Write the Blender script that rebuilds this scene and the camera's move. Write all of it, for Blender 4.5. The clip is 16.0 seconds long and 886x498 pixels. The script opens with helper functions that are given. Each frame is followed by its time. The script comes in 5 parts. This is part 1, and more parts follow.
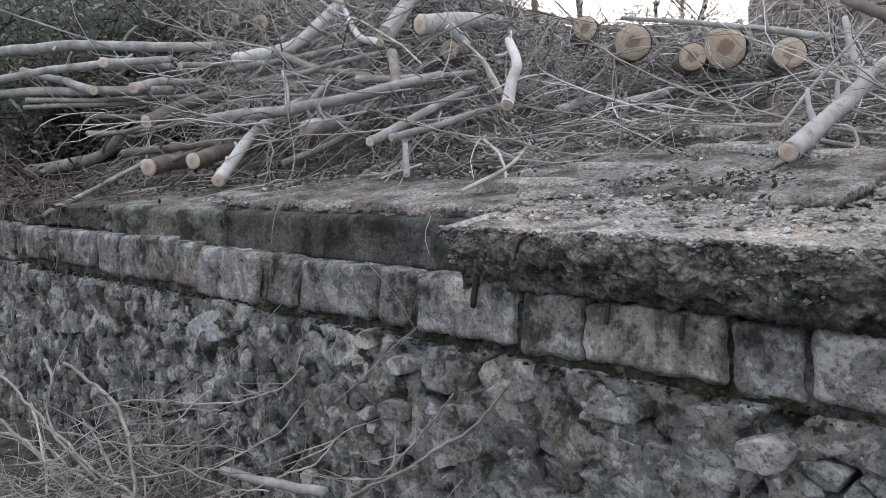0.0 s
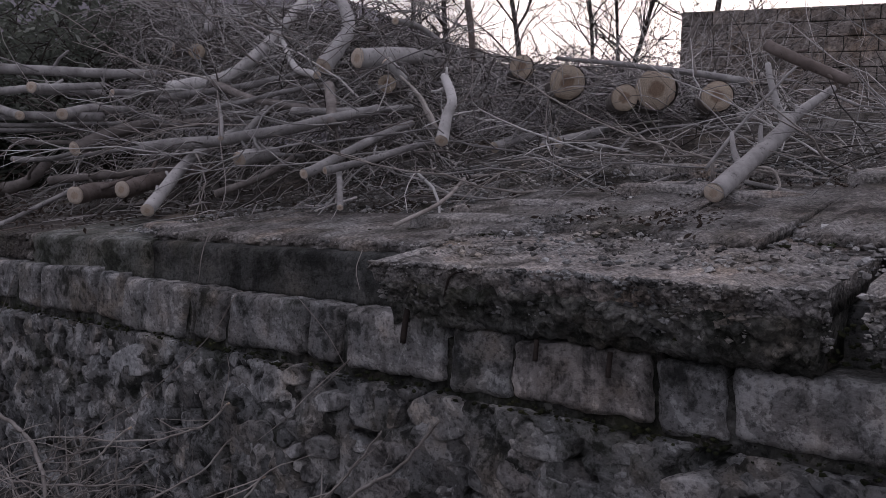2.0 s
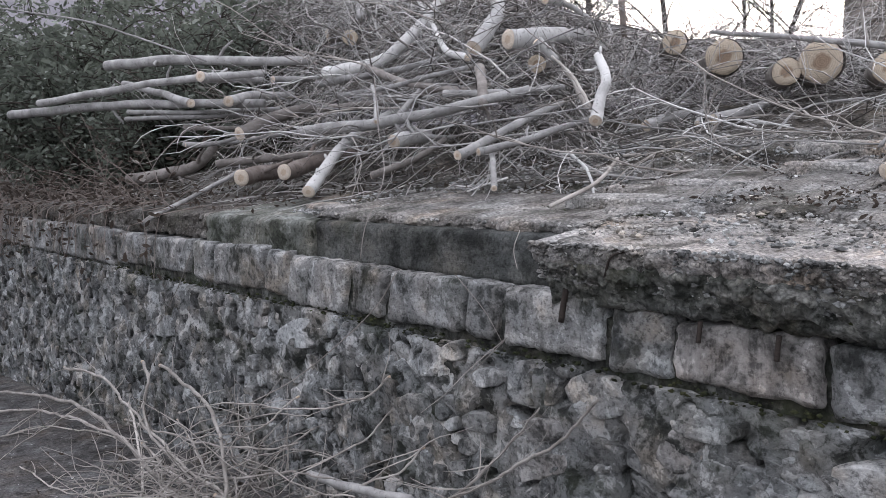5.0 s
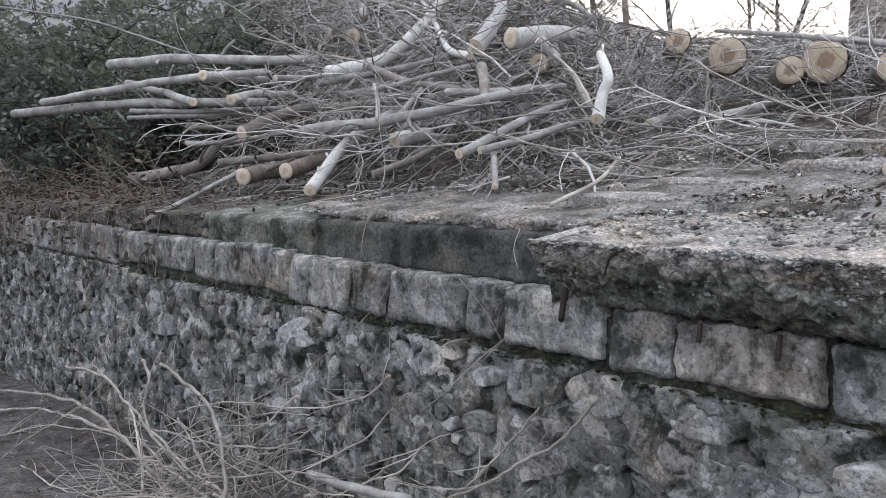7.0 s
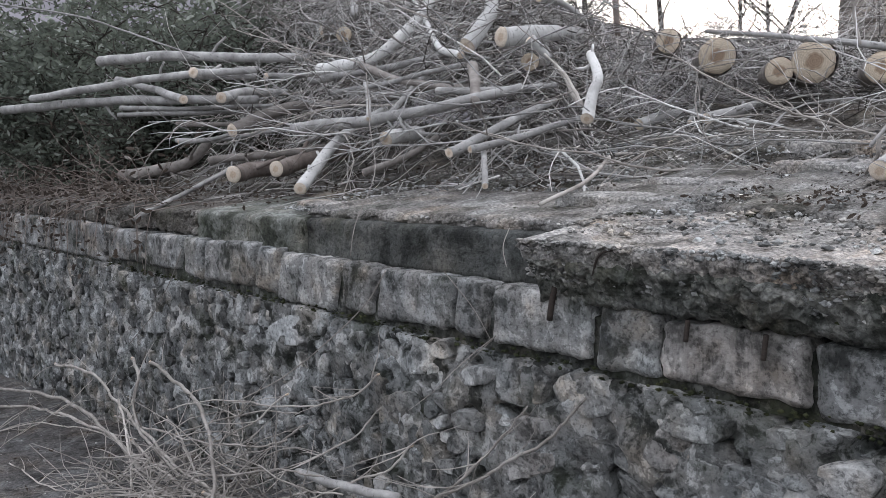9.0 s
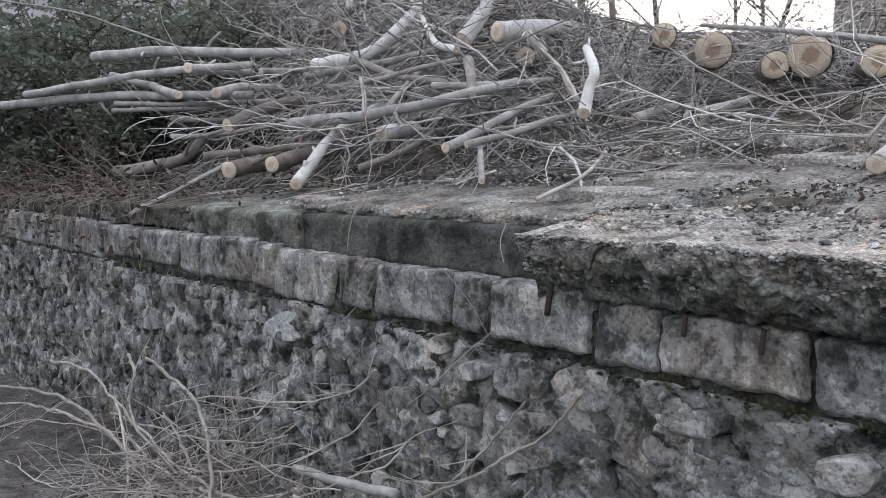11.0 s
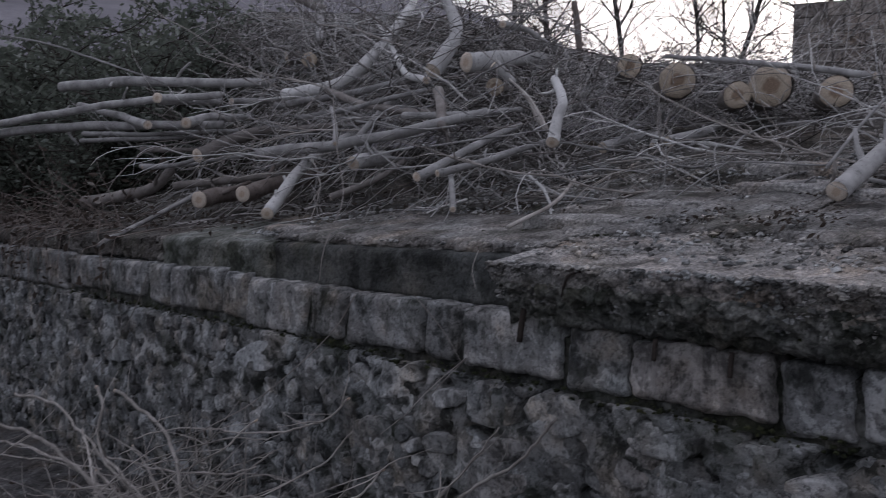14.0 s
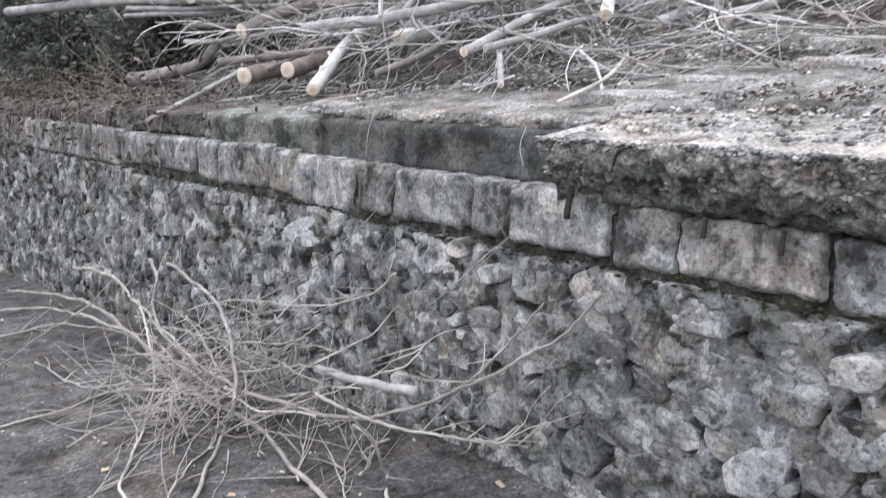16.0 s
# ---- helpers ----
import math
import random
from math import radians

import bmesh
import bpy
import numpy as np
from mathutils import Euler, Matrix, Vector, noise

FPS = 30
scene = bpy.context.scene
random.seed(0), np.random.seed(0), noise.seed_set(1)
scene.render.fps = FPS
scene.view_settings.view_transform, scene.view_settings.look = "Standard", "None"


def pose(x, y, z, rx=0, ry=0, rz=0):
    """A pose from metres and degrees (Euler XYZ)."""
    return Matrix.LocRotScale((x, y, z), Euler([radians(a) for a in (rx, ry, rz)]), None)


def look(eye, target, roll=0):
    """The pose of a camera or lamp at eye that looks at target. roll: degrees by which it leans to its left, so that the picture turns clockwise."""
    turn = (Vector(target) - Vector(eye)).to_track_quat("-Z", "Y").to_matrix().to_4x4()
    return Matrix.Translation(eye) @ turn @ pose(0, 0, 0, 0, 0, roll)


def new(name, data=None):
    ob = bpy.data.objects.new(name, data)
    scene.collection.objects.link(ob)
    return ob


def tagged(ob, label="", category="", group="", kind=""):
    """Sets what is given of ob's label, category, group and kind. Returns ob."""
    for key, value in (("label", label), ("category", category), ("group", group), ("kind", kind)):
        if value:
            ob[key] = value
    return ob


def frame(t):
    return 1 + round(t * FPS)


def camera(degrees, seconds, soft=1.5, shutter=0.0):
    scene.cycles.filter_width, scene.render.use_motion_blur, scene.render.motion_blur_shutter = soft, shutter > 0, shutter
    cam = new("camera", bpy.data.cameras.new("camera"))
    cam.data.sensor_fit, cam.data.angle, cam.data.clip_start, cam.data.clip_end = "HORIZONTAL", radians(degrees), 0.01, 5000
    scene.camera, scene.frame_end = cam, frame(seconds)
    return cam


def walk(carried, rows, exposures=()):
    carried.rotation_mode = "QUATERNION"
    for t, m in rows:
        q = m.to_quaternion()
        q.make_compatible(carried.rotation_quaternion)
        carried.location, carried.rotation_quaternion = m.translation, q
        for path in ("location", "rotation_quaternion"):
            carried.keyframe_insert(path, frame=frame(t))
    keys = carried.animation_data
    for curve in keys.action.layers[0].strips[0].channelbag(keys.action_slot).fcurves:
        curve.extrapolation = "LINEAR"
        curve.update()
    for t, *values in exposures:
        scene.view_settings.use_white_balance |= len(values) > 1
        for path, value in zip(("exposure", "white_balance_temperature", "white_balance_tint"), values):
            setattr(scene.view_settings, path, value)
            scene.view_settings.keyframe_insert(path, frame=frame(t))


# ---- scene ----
cam = camera(54.9, 16.0, soft=0.8, shutter=0.5)
PATH = [
    (0, (-0.019, 0.027, 1.546), (-1.413, 1.437, 1.284), -0.0),
    (0.5, (-0.025, 0.028, 1.55), (-1.421, 1.441, 1.313), 0.3),
    (1, (-0.029, 0.033, 1.55), (-1.424, 1.45, 1.341), 0.5),
    (1.5, (-0.023, 0.059, 1.545), (-1.362, 1.533, 1.359), 0.8),
    (2, (-0.01, 0.062, 1.55), (-1.307, 1.574, 1.367), 1.2),
    (2.5, (-0.019, 0.02, 1.552), (-1.387, 1.465, 1.357), 0.7),
    (3, (-0.014, -0.002, 1.558), (-1.442, 1.383, 1.353), 0.4),
    (3.5, (-0.013, -0.001, 1.558), (-1.459, 1.365, 1.353), 0.7),
    (4, (-0.018, -0.023, 1.555), (-1.498, 1.306, 1.343), 0.6),
    (4.5, (-0.021, -0.035, 1.562), (-1.533, 1.253, 1.327), 0.4),
    (7, (-0.023, -0.007, 1.551), (-1.548, 1.265, 1.315), 0.5),
    (7.5, (-0.027, -0.001, 1.551), (-1.545, 1.279, 1.311), 0.5),
    (8, (-0.018, -0.007, 1.554), (-1.533, 1.278, 1.319), 0.5),
    (8.5, (-0.011, -0.006, 1.556), (-1.525, 1.279, 1.318), 0.7),
    (11, (-0.021, -0.005, 1.556), (-1.525, 1.289, 1.304), 0.6),
    (11.5, (-0.014, 0.002, 1.551), (-1.497, 1.324, 1.319), 0.7),
    (12, (-0.01, 0.023, 1.564), (-1.434, 1.424, 1.447), 0.7),
    (12.5, (-0.007, 0.037, 1.57), (-1.362, 1.505, 1.492), 0.7),
    (13, (-0.014, 0.029, 1.56), (-1.365, 1.501, 1.48), 0.7),
    (13.5, (-0.012, -0.006, 1.574), (-1.39, 1.437, 1.437), 0.4),
    (14, (-0.007, -0.034, 1.557), (-1.469, 1.318, 1.372), 0.4),
    (14.5, (-0.007, -0.047, 1.551), (-1.498, 1.266, 1.321), 0.3),
    (15, (-0.012, -0.038, 1.552), (-1.502, 1.266, 1.275), 0.3),
    (15.5, (-0.014, -0.048, 1.537), (-1.5, 1.246, 1.195), 0.4),
    (16, (-0.02, -0.035, 1.526), (-1.515, 1.213, 1.072), 0.6),
]
# seconds, stops, kelvin, tint
EXPOSURES = [(0, 0.5, 6390, 10), (0.5, 0.48, 6330, 11), (1, 0.05, 6390, 14), (1.5, -0.6, 6390, 22), (2, -1, 6390, 24), (2.5, -1.0, 6390, 22), (3, 0.02, 6390, 18), (3.5, 0.35, 6390, 16), (4.5, 0.6, 6390, 14), (7, 0.75, 6390, 10), (8.5, 0.6, 6390, 10), (11, 0.65, 6390, 10), (11.5, 0.58, 6350, 11), (12, -0.2, 6390, 16), (12.5, -1.25, 6390, 18), (13, -1.45, 6180, 19), (13.5, -1.45, 6180, 19), (14, -0.85, 6050, 17), (14.5, 0.2, 6390, 14), (15, 0.83, 6390, 10), (15.5, 1.2, 6420, 10), (16, 1.5, 6450, 11)]
walk(cam, [(t, look(eye, target, roll)) for t, eye, target, roll in PATH], EXPOSURES)

# ---- dusk light: a glow low behind the yard, a dim sky everywhere else ----
world = bpy.data.worlds.new("dusk_sky")
scene.world = world
world.use_nodes = True
wn, wl = world.node_tree.nodes, world.node_tree.links
sky = wn.new("ShaderNodeTexSky")
sky.sky_type, sky.sun_disc = 'NISHITA', False
sky.sun_elevation, sky.sun_rotation = radians(5), radians(-27)
sky.air_density, sky.dust_density, sky.ozone_density = 1.0, 3.0, 2.0
soften = wn.new("ShaderNodeHueSaturation")
soften.inputs["Saturation"].default_value = 0.35
cloud = wn.new("ShaderNodeBackground")
cloud.inputs[0].default_value = (0.905, 0.91, 0.985, 1)
# an overcast dome, brightest overhead
dome = wn.new("ShaderNodeTexCoord")
height = wn.new("ShaderNodeSeparateXYZ")
level = wn.new("ShaderNodeMapRange")
level.inputs[1].default_value, level.inputs[2].default_value, level.inputs[3].default_value, level.inputs[4].default_value = 0.0, 1.0, 0.42, 1.22
wl.new(dome.outputs["Generated"], height.inputs[0])
wl.new(height.outputs[2], level.inputs[0])
wl.new(level.outputs[0], cloud.inputs[1])
both = wn.new("ShaderNodeAddShader")
wl.new(sky.outputs[0], soften.inputs["Color"])
wl.new(soften.outputs[0], wn["Background"].inputs[0])
wn["Background"].inputs[1].default_value = 0.15
wl.new(wn["Background"].outputs[0], both.inputs[0])
wl.new(cloud.outputs[0], both.inputs[1])
wl.new(both.outputs[0], wn["World Output"].inputs[0])
sun = new("sun", bpy.data.lights.new("sun", "SUN"))
sun.data.energy, sun.data.angle, sun.data.color = 1.1, radians(45), (1.0, 0.94, 0.88)
sun.matrix_world = look((0, 0, 0), (math.sin(radians(27)) * 0.98, -math.cos(radians(27)) * 0.94, -0.34))


# ---- materials ----
def material(name, rough=0.9):
    m = bpy.data.materials.new(name)
    m.use_nodes = True
    nt = m.node_tree
    nt.nodes["Principled BSDF"].inputs["Roughness"].default_value = rough
    nt.nodes["Principled BSDF"].inputs["Specular IOR Level"].default_value = 0.25
    return m, nt.nodes, nt.links, nt.nodes["Principled BSDF"]


def noise_node(n, l, scale, detail=6.0, rough=0.6, stretch=None, distort=0.0, coord="Object"):
    tc = n.new("ShaderNodeTexCoord") if coord == "Object" else n.new("ShaderNodeNewGeometry")
    mp = n.new("ShaderNodeMapping")
    mp.inputs["Scale"].default_value = stretch or (1, 1, 1)
    l.new(tc.outputs["Object" if coord == "Object" else "Position"], mp.inputs[0])
    t = n.new("ShaderNodeTexNoise")
    t.inputs["Scale"].default_value, t.inputs["Detail"].default_value = scale, detail
    t.inputs["Roughness"].default_value, t.inputs["Distortion"].default_value = rough, distort
    l.new(mp.outputs[0], t.inputs["Vector"])
    return t


def ramp(n, l, src, *stops):
    r = n.new("ShaderNodeValToRGB")
    e = r.color_ramp.elements
    while len(e) < len(stops):
        e.new(0.5)
    for k, (p, c) in zip(e, stops):
        k.position = p
        k.color = (*c, 1) if len(c) == 3 else c
    l.new(src, r.inputs[0])
    return r


def mix(n, l, fac, a, b, mode="MIX"):
    m = n.new("ShaderNodeMix")
    m.data_type, m.blend_type = "RGBA", mode
    for sock, v in ((m.inputs[0], fac), (m.inputs[6], a), (m.inputs[7], b)):
        if isinstance(v, (int, float)):
            sock.default_value = v
        elif isinstance(v, tuple):
            sock.default_value = (*v, 1)
        else:
            l.new(v, sock)
    return m.outputs[2]


def bump(n, l, bsdf, src, strength, dist):
    b = n.new("ShaderNodeBump")
    b.inputs["Strength"].default_value, b.inputs["Distance"].default_value = strength, dist
    l.new(src, b.inputs["Height"])
    if bsdf.inputs["Normal"].links:
        l.new(bsdf.inputs["Normal"].links[0].from_socket, b.inputs["Normal"])
    l.new(b.outputs[0], bsdf.inputs["Normal"])


def varied(n, l, low, high, island=False):
    if island:
        o = n.new("ShaderNodeNewGeometry").outputs["Random Per Island"]
    else:
        o = n.new("ShaderNodeObjectInfo").outputs["Random"]
    m = n.new("ShaderNodeMapRange")
    m.inputs[3].default_value, m.inputs[4].default_value = low, high
    l.new(o, m.inputs[0])
    c = n.new("ShaderNodeCombineColor")
    for i in range(3):
        l.new(m.outputs[0], c.inputs[i])
    return c.outputs[0]


def masonry(name, dark, mid, light, streak=0.0, moss=0.0, vary=(0.7, 1.25), grain=60.0, island=False, pebbly=0.0, size=5.5):
    """Weathered stone or concrete: blotches, fine grain, running stains and a film of moss."""
    m, n, l, b = material(name, 0.92)
    big = noise_node(n, l, size, 8, 0.68, coord="Position", distort=0.25)
    # Darkest stop puts the shade of cavities, and dark stains, into the blotches.
    darkest = tuple(c * 0.5 for c in dark)
    col = ramp(n, l, big.outputs[0], (0.36, darkest), (0.42, dark), (0.475, mid), (0.54, mid), (0.565, light), (0.70, tuple(c * 1.12 for c in light))).outputs[0]
    hue = noise_node(n, l, size * 0.55, 5, 0.6, coord="Position")
    warm = ramp(n, l, hue.outputs[0], (0.40, (0.95, 0.995, 1.03)), (0.55, (1.0, 1.0, 1.0)), (0.68, (1.10, 1.0, 0.89)))
    col = mix(n, l, 1.0, col, warm.outputs[0], "MULTIPLY")
    fine = noise_node(n, l, grain, 5, 0.7, coord="Position")
    spk = ramp(n, l, fine.outputs[0], (0.37, (0.36, 0.36, 0.36)), (0.46, (0.95, 0.95, 0.95)), (0.62, (1.3, 1.3, 1.3)))
    col = mix(n, l, 0.85, col, spk.outputs[0], "MULTIPLY")
    vor = None
    if pebbly:
        gp = n.new("ShaderNodeNewGeometry")
        vor = n.new("ShaderNodeTexVoronoi")
        vor.inputs["Scale"].default_value = pebbly
        l.new(gp.outputs["Position"], vor.inputs["Vector"])
        tone = n.new("ShaderNodeSeparateColor")
        l.new(vor.outputs["Color"], tone.inputs[0])
        pr = ramp(n, l, tone.outputs[0], (0.0, (0.72, 0.72, 0.72)), (0.7, (1.0, 1.0, 1.0)), (1.0, (1.35, 1.34, 1.3)))
        col = mix(n, l, 0.85, col, pr.outputs[0], "MULTIPLY")
        edge = ramp(n, l, vor.outputs["Distance"], (0.4, (1, 1, 1)), (0.8, (0.6, 0.6, 0.6)))
        col = mix(n, l, 0.8, col, edge.outputs[0], "MULTIPLY")
    if streak:
        st = noise_node(n, l, 8.0, 6, 0.65, (1.6, 1.6, 0.5), 0.8, coord="Position")
        msk = ramp(n, l, st.outputs[0], (0.52, (0, 0, 0)), (0.66, (streak, streak, streak)))
        col = mix(n, l, msk.outputs[0], col, tuple(min(1.0, c * 1.25) for c in light))
        st2 = noise_node(n, l, 7.0, 4, 0.6, (1.8, 1.8, 0.25), 0.3, coord="Position")
        msk2 = ramp(n, l, st2.outputs[0], (0.36, (streak, streak, streak)), (0.47, (0, 0, 0)))
        col = mix(n, l, msk2.outputs[0], col, tuple(c * 0.5 for c in dark))
    if moss:
        ms = noise_node(n, l, 3.1, 7, 0.7, coord="Position")
        mm = ramp(n, l, ms.outputs[0], (0.5, (0, 0, 0)), (0.66, (moss, moss, moss)))
        col = mix(n, l, mm.outputs[0], col, (0.035, 0.045, 0.018))
    if vary:
        col = mix(n, l, 1.0, col, varied(n, l, *vary, island=island), "MULTIPLY")
    l.new(col, b.inputs["Base Color"])
    bump(n, l, b, big.outputs[0], 0.7, 0.03)
    if vor:
        inv = ramp(n, l, vor.outputs["Distance"], (0.0, (1, 1, 1)), (0.8, (0, 0, 0)))
        bump(n, l, b, inv.outputs[0], 0.6, 0.008)
    mid_ = noise_node(n, l, 22.0, 8, 0.7, coord="Position")
    bump(n, l, b, mid_.outputs[0], 0.5, 0.012)
    bump(n, l, b, fine.outputs[0], 0.9, 0.009)
    return m


STONE = masonry("rubble_stone", (0.095, 0.096, 0.094), (0.222, 0.22, 0.213), (0.375, 0.37, 0.356), 0.08, 0.2, (0.5, 1.45), 60, size=8.0)
# Darker copy of the rubble stone: the far stretch's shade is put into its colours.
STONE_FAR = masonry("shaded_rubble_stone", (0.055, 0.056, 0.056), (0.13, 0.13, 0.128), (0.25, 0.247, 0.241), 0.1, 0.2, (0.5, 1.4), 45, island=True, size=9.0)
PALE_STONE = masonry("pale_stone", (0.20, 0.20, 0.194), (0.34, 0.337, 0.328), (0.46, 0.453, 0.44), 0, 0, (0.9, 1.1), 50)
TAN_STONE = masonry("tan_stone", (0.11, 0.104, 0.098), (0.27, 0.254, 0.24), (0.47, 0.44, 0.415), 0.3, 0.1, (0.9, 1.1), 50)
ASHLAR = masonry("ashlar_stone", (0.085, 0.085, 0.08), (0.215, 0.21, 0.202), (0.375, 0.366, 0.353), 0.3, 0.3, (0.75, 1.2), 60, size=8.0)
MORTAR = masonry("old_mortar", (0.048, 0.05, 0.046), (0.185, 0.184, 0.178), (0.375, 0.371, 0.36), 0.05, 0.35, None, 55, size=7.0)
BEAM = masonry("damp_concrete", (0.04, 0.041, 0.038), (0.075, 0.076, 0.071), (0.115, 0.115, 0.107), 0.08, 0.2, None, 60)
DAMP = masonry("blackened_concrete", (0.028, 0.029, 0.025), (0.068, 0.069, 0.062), (0.15, 0.149, 0.138), 0.2, 0.6, None, 28, pebbly=38.0, size=10.0)
MOSSY = masonry("mossy_concrete", (0.07, 0.073, 0.058), (0.15, 0.15, 0.132), (0.26, 0.26, 0.236), 0.12, 0.35, None, 60)
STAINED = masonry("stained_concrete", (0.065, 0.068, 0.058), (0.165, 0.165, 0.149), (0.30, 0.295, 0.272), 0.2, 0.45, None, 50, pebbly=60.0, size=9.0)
CRUST = masonry("broken_concrete", (0.25, 0.233, 0.216), (0.40, 0.372, 0.348), (0.51, 0.477, 0.448), 0, 0.3, None, 70, pebbly=95.0, size=7.0)
GRAVEL = masonry("gravel", (0.16, 0.157, 0.15), (0.28, 0.275, 0.262), (0.42, 0.412, 0.395), 0, 0, (0.45, 1.5), 60, island=True)
SOIL = masonry("soil", (0.05, 0.043, 0.036), (0.13, 0.118, 0.106), (0.24, 0.227, 0.21), 0, 0.3, None, 60, pebbly=80.0, size=4.0)
EARTH = masonry("earthy_concrete", (0.12, 0.11, 0.10), (0.225, 0.21, 0.195), (0.34, 0.322, 0.303), 0, 0.35, None, 65, pebbly=90.0, size=4.5)
ROAD = masonry("dirt_road", (0.062, 0.058, 0.055), (0.098, 0.092, 0.089), (0.145, 0.139, 0.135), 0, 0.0, None, 40, pebbly=70.0)
CINDER = masonry("cinder_block", (0.20, 0.172, 0.148), (0.30, 0.261, 0.229), (0.39, 0.347, 0.308), 0, 0, (0.7, 1.2), 30)


def bark(name, a, b_, c, spots, island=False, stretch=(1, 1, 1)):
    m, n, l, b = material(name, 0.85)
    big = noise_node(n, l, 7, 6, 0.65, coord="Position")
    col = ramp(n, l, big.outputs[0], (0.3, a), (0.5, b_), (0.7, c)).outputs[0]
    fine = noise_node(n, l, 38, 5, 0.7, stretch, coord="Position")
    sp = ramp(n, l, fine.outputs[0], (0.33, (spots, spots, spots)), (0.42, (1, 1, 1)))
    col = mix(n, l, 1.0, col, sp.outputs[0], "MULTIPLY")
    col = mix(n, l, 1.0, col, varied(n, l, 0.7, 1.2, island=island), "MULTIPLY")
    l.new(col, b.inputs["Base Color"])
    bump(n, l, b, fine.outputs[0], 0.5, 0.006)
    return m


BARK = {
    "white": bark("pale_smooth_bark", (0.43, 0.424, 0.412), (0.60, 0.594, 0.58), (0.74, 0.734, 0.72), 0.35, stretch=(1.2, 1.2, 0.5)),
    "grey": bark("grey_bark", (0.20, 0.196, 0.19), (0.33, 0.324, 0.316), (0.48, 0.473, 0.463), 0.5),
    "brown": bark("brown_bark", (0.13, 0.117, 0.107), (0.23, 0.21, 0.195), (0.36, 0.335, 0.31), 0.55),
    "red": bark("reddish_bark", (0.10, 0.082, 0.073), (0.17, 0.143, 0.128), (0.26, 0.228, 0.21), 0.5),
    "pale": bark("dry_twig_bark", (0.21, 0.191, 0.172), (0.36, 0.334, 0.307), (0.52, 0.49, 0.458), 0.6),
}
BARK["round"] = BARK["brown"]
TWIG, n_, l_, b_ = material("brushwood_bark", 0.85)
pick = n_.new("ShaderNodeNewGeometry").outputs["Random Per Island"]
shade_ = ramp(n_, l_, pick, (0.0, (0.06, 0.054, 0.049)), (0.36, (0.17, 0.157, 0.146)), (0.6, (0.48, 0.462, 0.444)), (1.0, (0.82, 0.80, 0.78)))
grain_ = noise_node(n_, l_, 30, 4, 0.7, coord="Position")
tone_ = ramp(n_, l_, grain_.outputs[0], (0.35, (0.65, 0.65, 0.65)), (0.6, (1.1, 1.1, 1.1)))
l_.new(mix(n_, l_, 1.0, shade_.outputs[0], tone_.outputs[0], "MULTIPLY"), b_.inputs["Base Color"])
TREE_BARK = bark("dark_tree_bark", (0.03, 0.026, 0.022), (0.055, 0.047, 0.04), (0.09, 0.08, 0.07), 0.7)


def sawn(name, sap, heart):
    """Sawn wood with growth rings round the middle and a darker heart."""
    m, n, l, b = material(name, 0.8)
    tc = n.new("ShaderNodeTexCoord")
    ln = n.new("ShaderNodeVectorMath")
    ln.operation = "LENGTH"
    l.new(tc.outputs["Object"], ln.inputs[0])
    wob = noise_node(n, l, 3.0, 4, 0.6)
    ad = n.new("ShaderNodeMath")
    ad.operation = "MULTIPLY_ADD"
    l.new(wob.outputs[0], ad.inputs[0])
    ad.inputs[1].default_value = 0.5
    l.new(ln.outputs["Value"], ad.inputs[2])
    core = ramp(n, l, ad.outputs[0], (0.60, heart), (0.74, sap))
    ring = n.new("ShaderNodeTexWave")
    ring.wave_type, ring.rings_direction = "RINGS", "Z"
    ring.inputs["Scale"].default_value, ring.inputs["Distortion"].default_value = 3.2, 1.5
    l.new(tc.outputs["Object"], ring.inputs[0])
    rr = ramp(n, l, ring.outputs[0], (0.0, (0.8, 0.8, 0.8)), (1.0, (1.08, 1.08, 1.08)))
    col = mix(n, l, 0.7, core.outputs[0], rr.outputs[0], "MULTIPLY")
    saw = noise_node(n, l, 9, 5, 0.7)
    sr = ramp(n, l, saw.outputs[0], (0.3, (0.75, 0.75, 0.75)), (0.6, (1.05, 1.05, 1.05)))
    col = mix(n, l, 0.8, col, sr.outputs[0], "MULTIPLY")
    l.new(mix(n, l, 1.0, col, varied(n, l, 0.85, 1.1), "MULTIPLY"), b.inputs["Base Color"])
    bump(n, l, b, saw.outputs[0], 0.4, 0.1)
    return m


SAWN = sawn("fresh_sawn_wood", (0.72, 0.63, 0.53), (0.58, 0.46, 0.35))
SAWN_HEART = sawn("sawn_wood_dark_heart", (0.60, 0.51, 0.40), (0.34, 0.25, 0.18))


def leafy(name, a, b_, back):
    m, n, l, b = material(name, 0.75)
    isl = n.new("ShaderNodeNewGeometry").outputs["Random Per Island"]
    r = ramp(n, l, isl, (0.0, a), (0.93, b_), (0.97, back))
    l.new(r.outputs[0], b.inputs["Base Color"])
    thin = n.new("ShaderNodeBsdfTranslucent")
    l.new(r.outputs[0], thin.inputs[0])
    blend = n.new("ShaderNodeMixShader")
    blend.inputs[0].default_value = 0.35
    l.new(b.outputs[0], blend.inputs[1])
    l.new(thin.outputs[0], blend.inputs[2])
    l.new(blend.outputs[0], n["Material Output"].inputs[0])
    return m


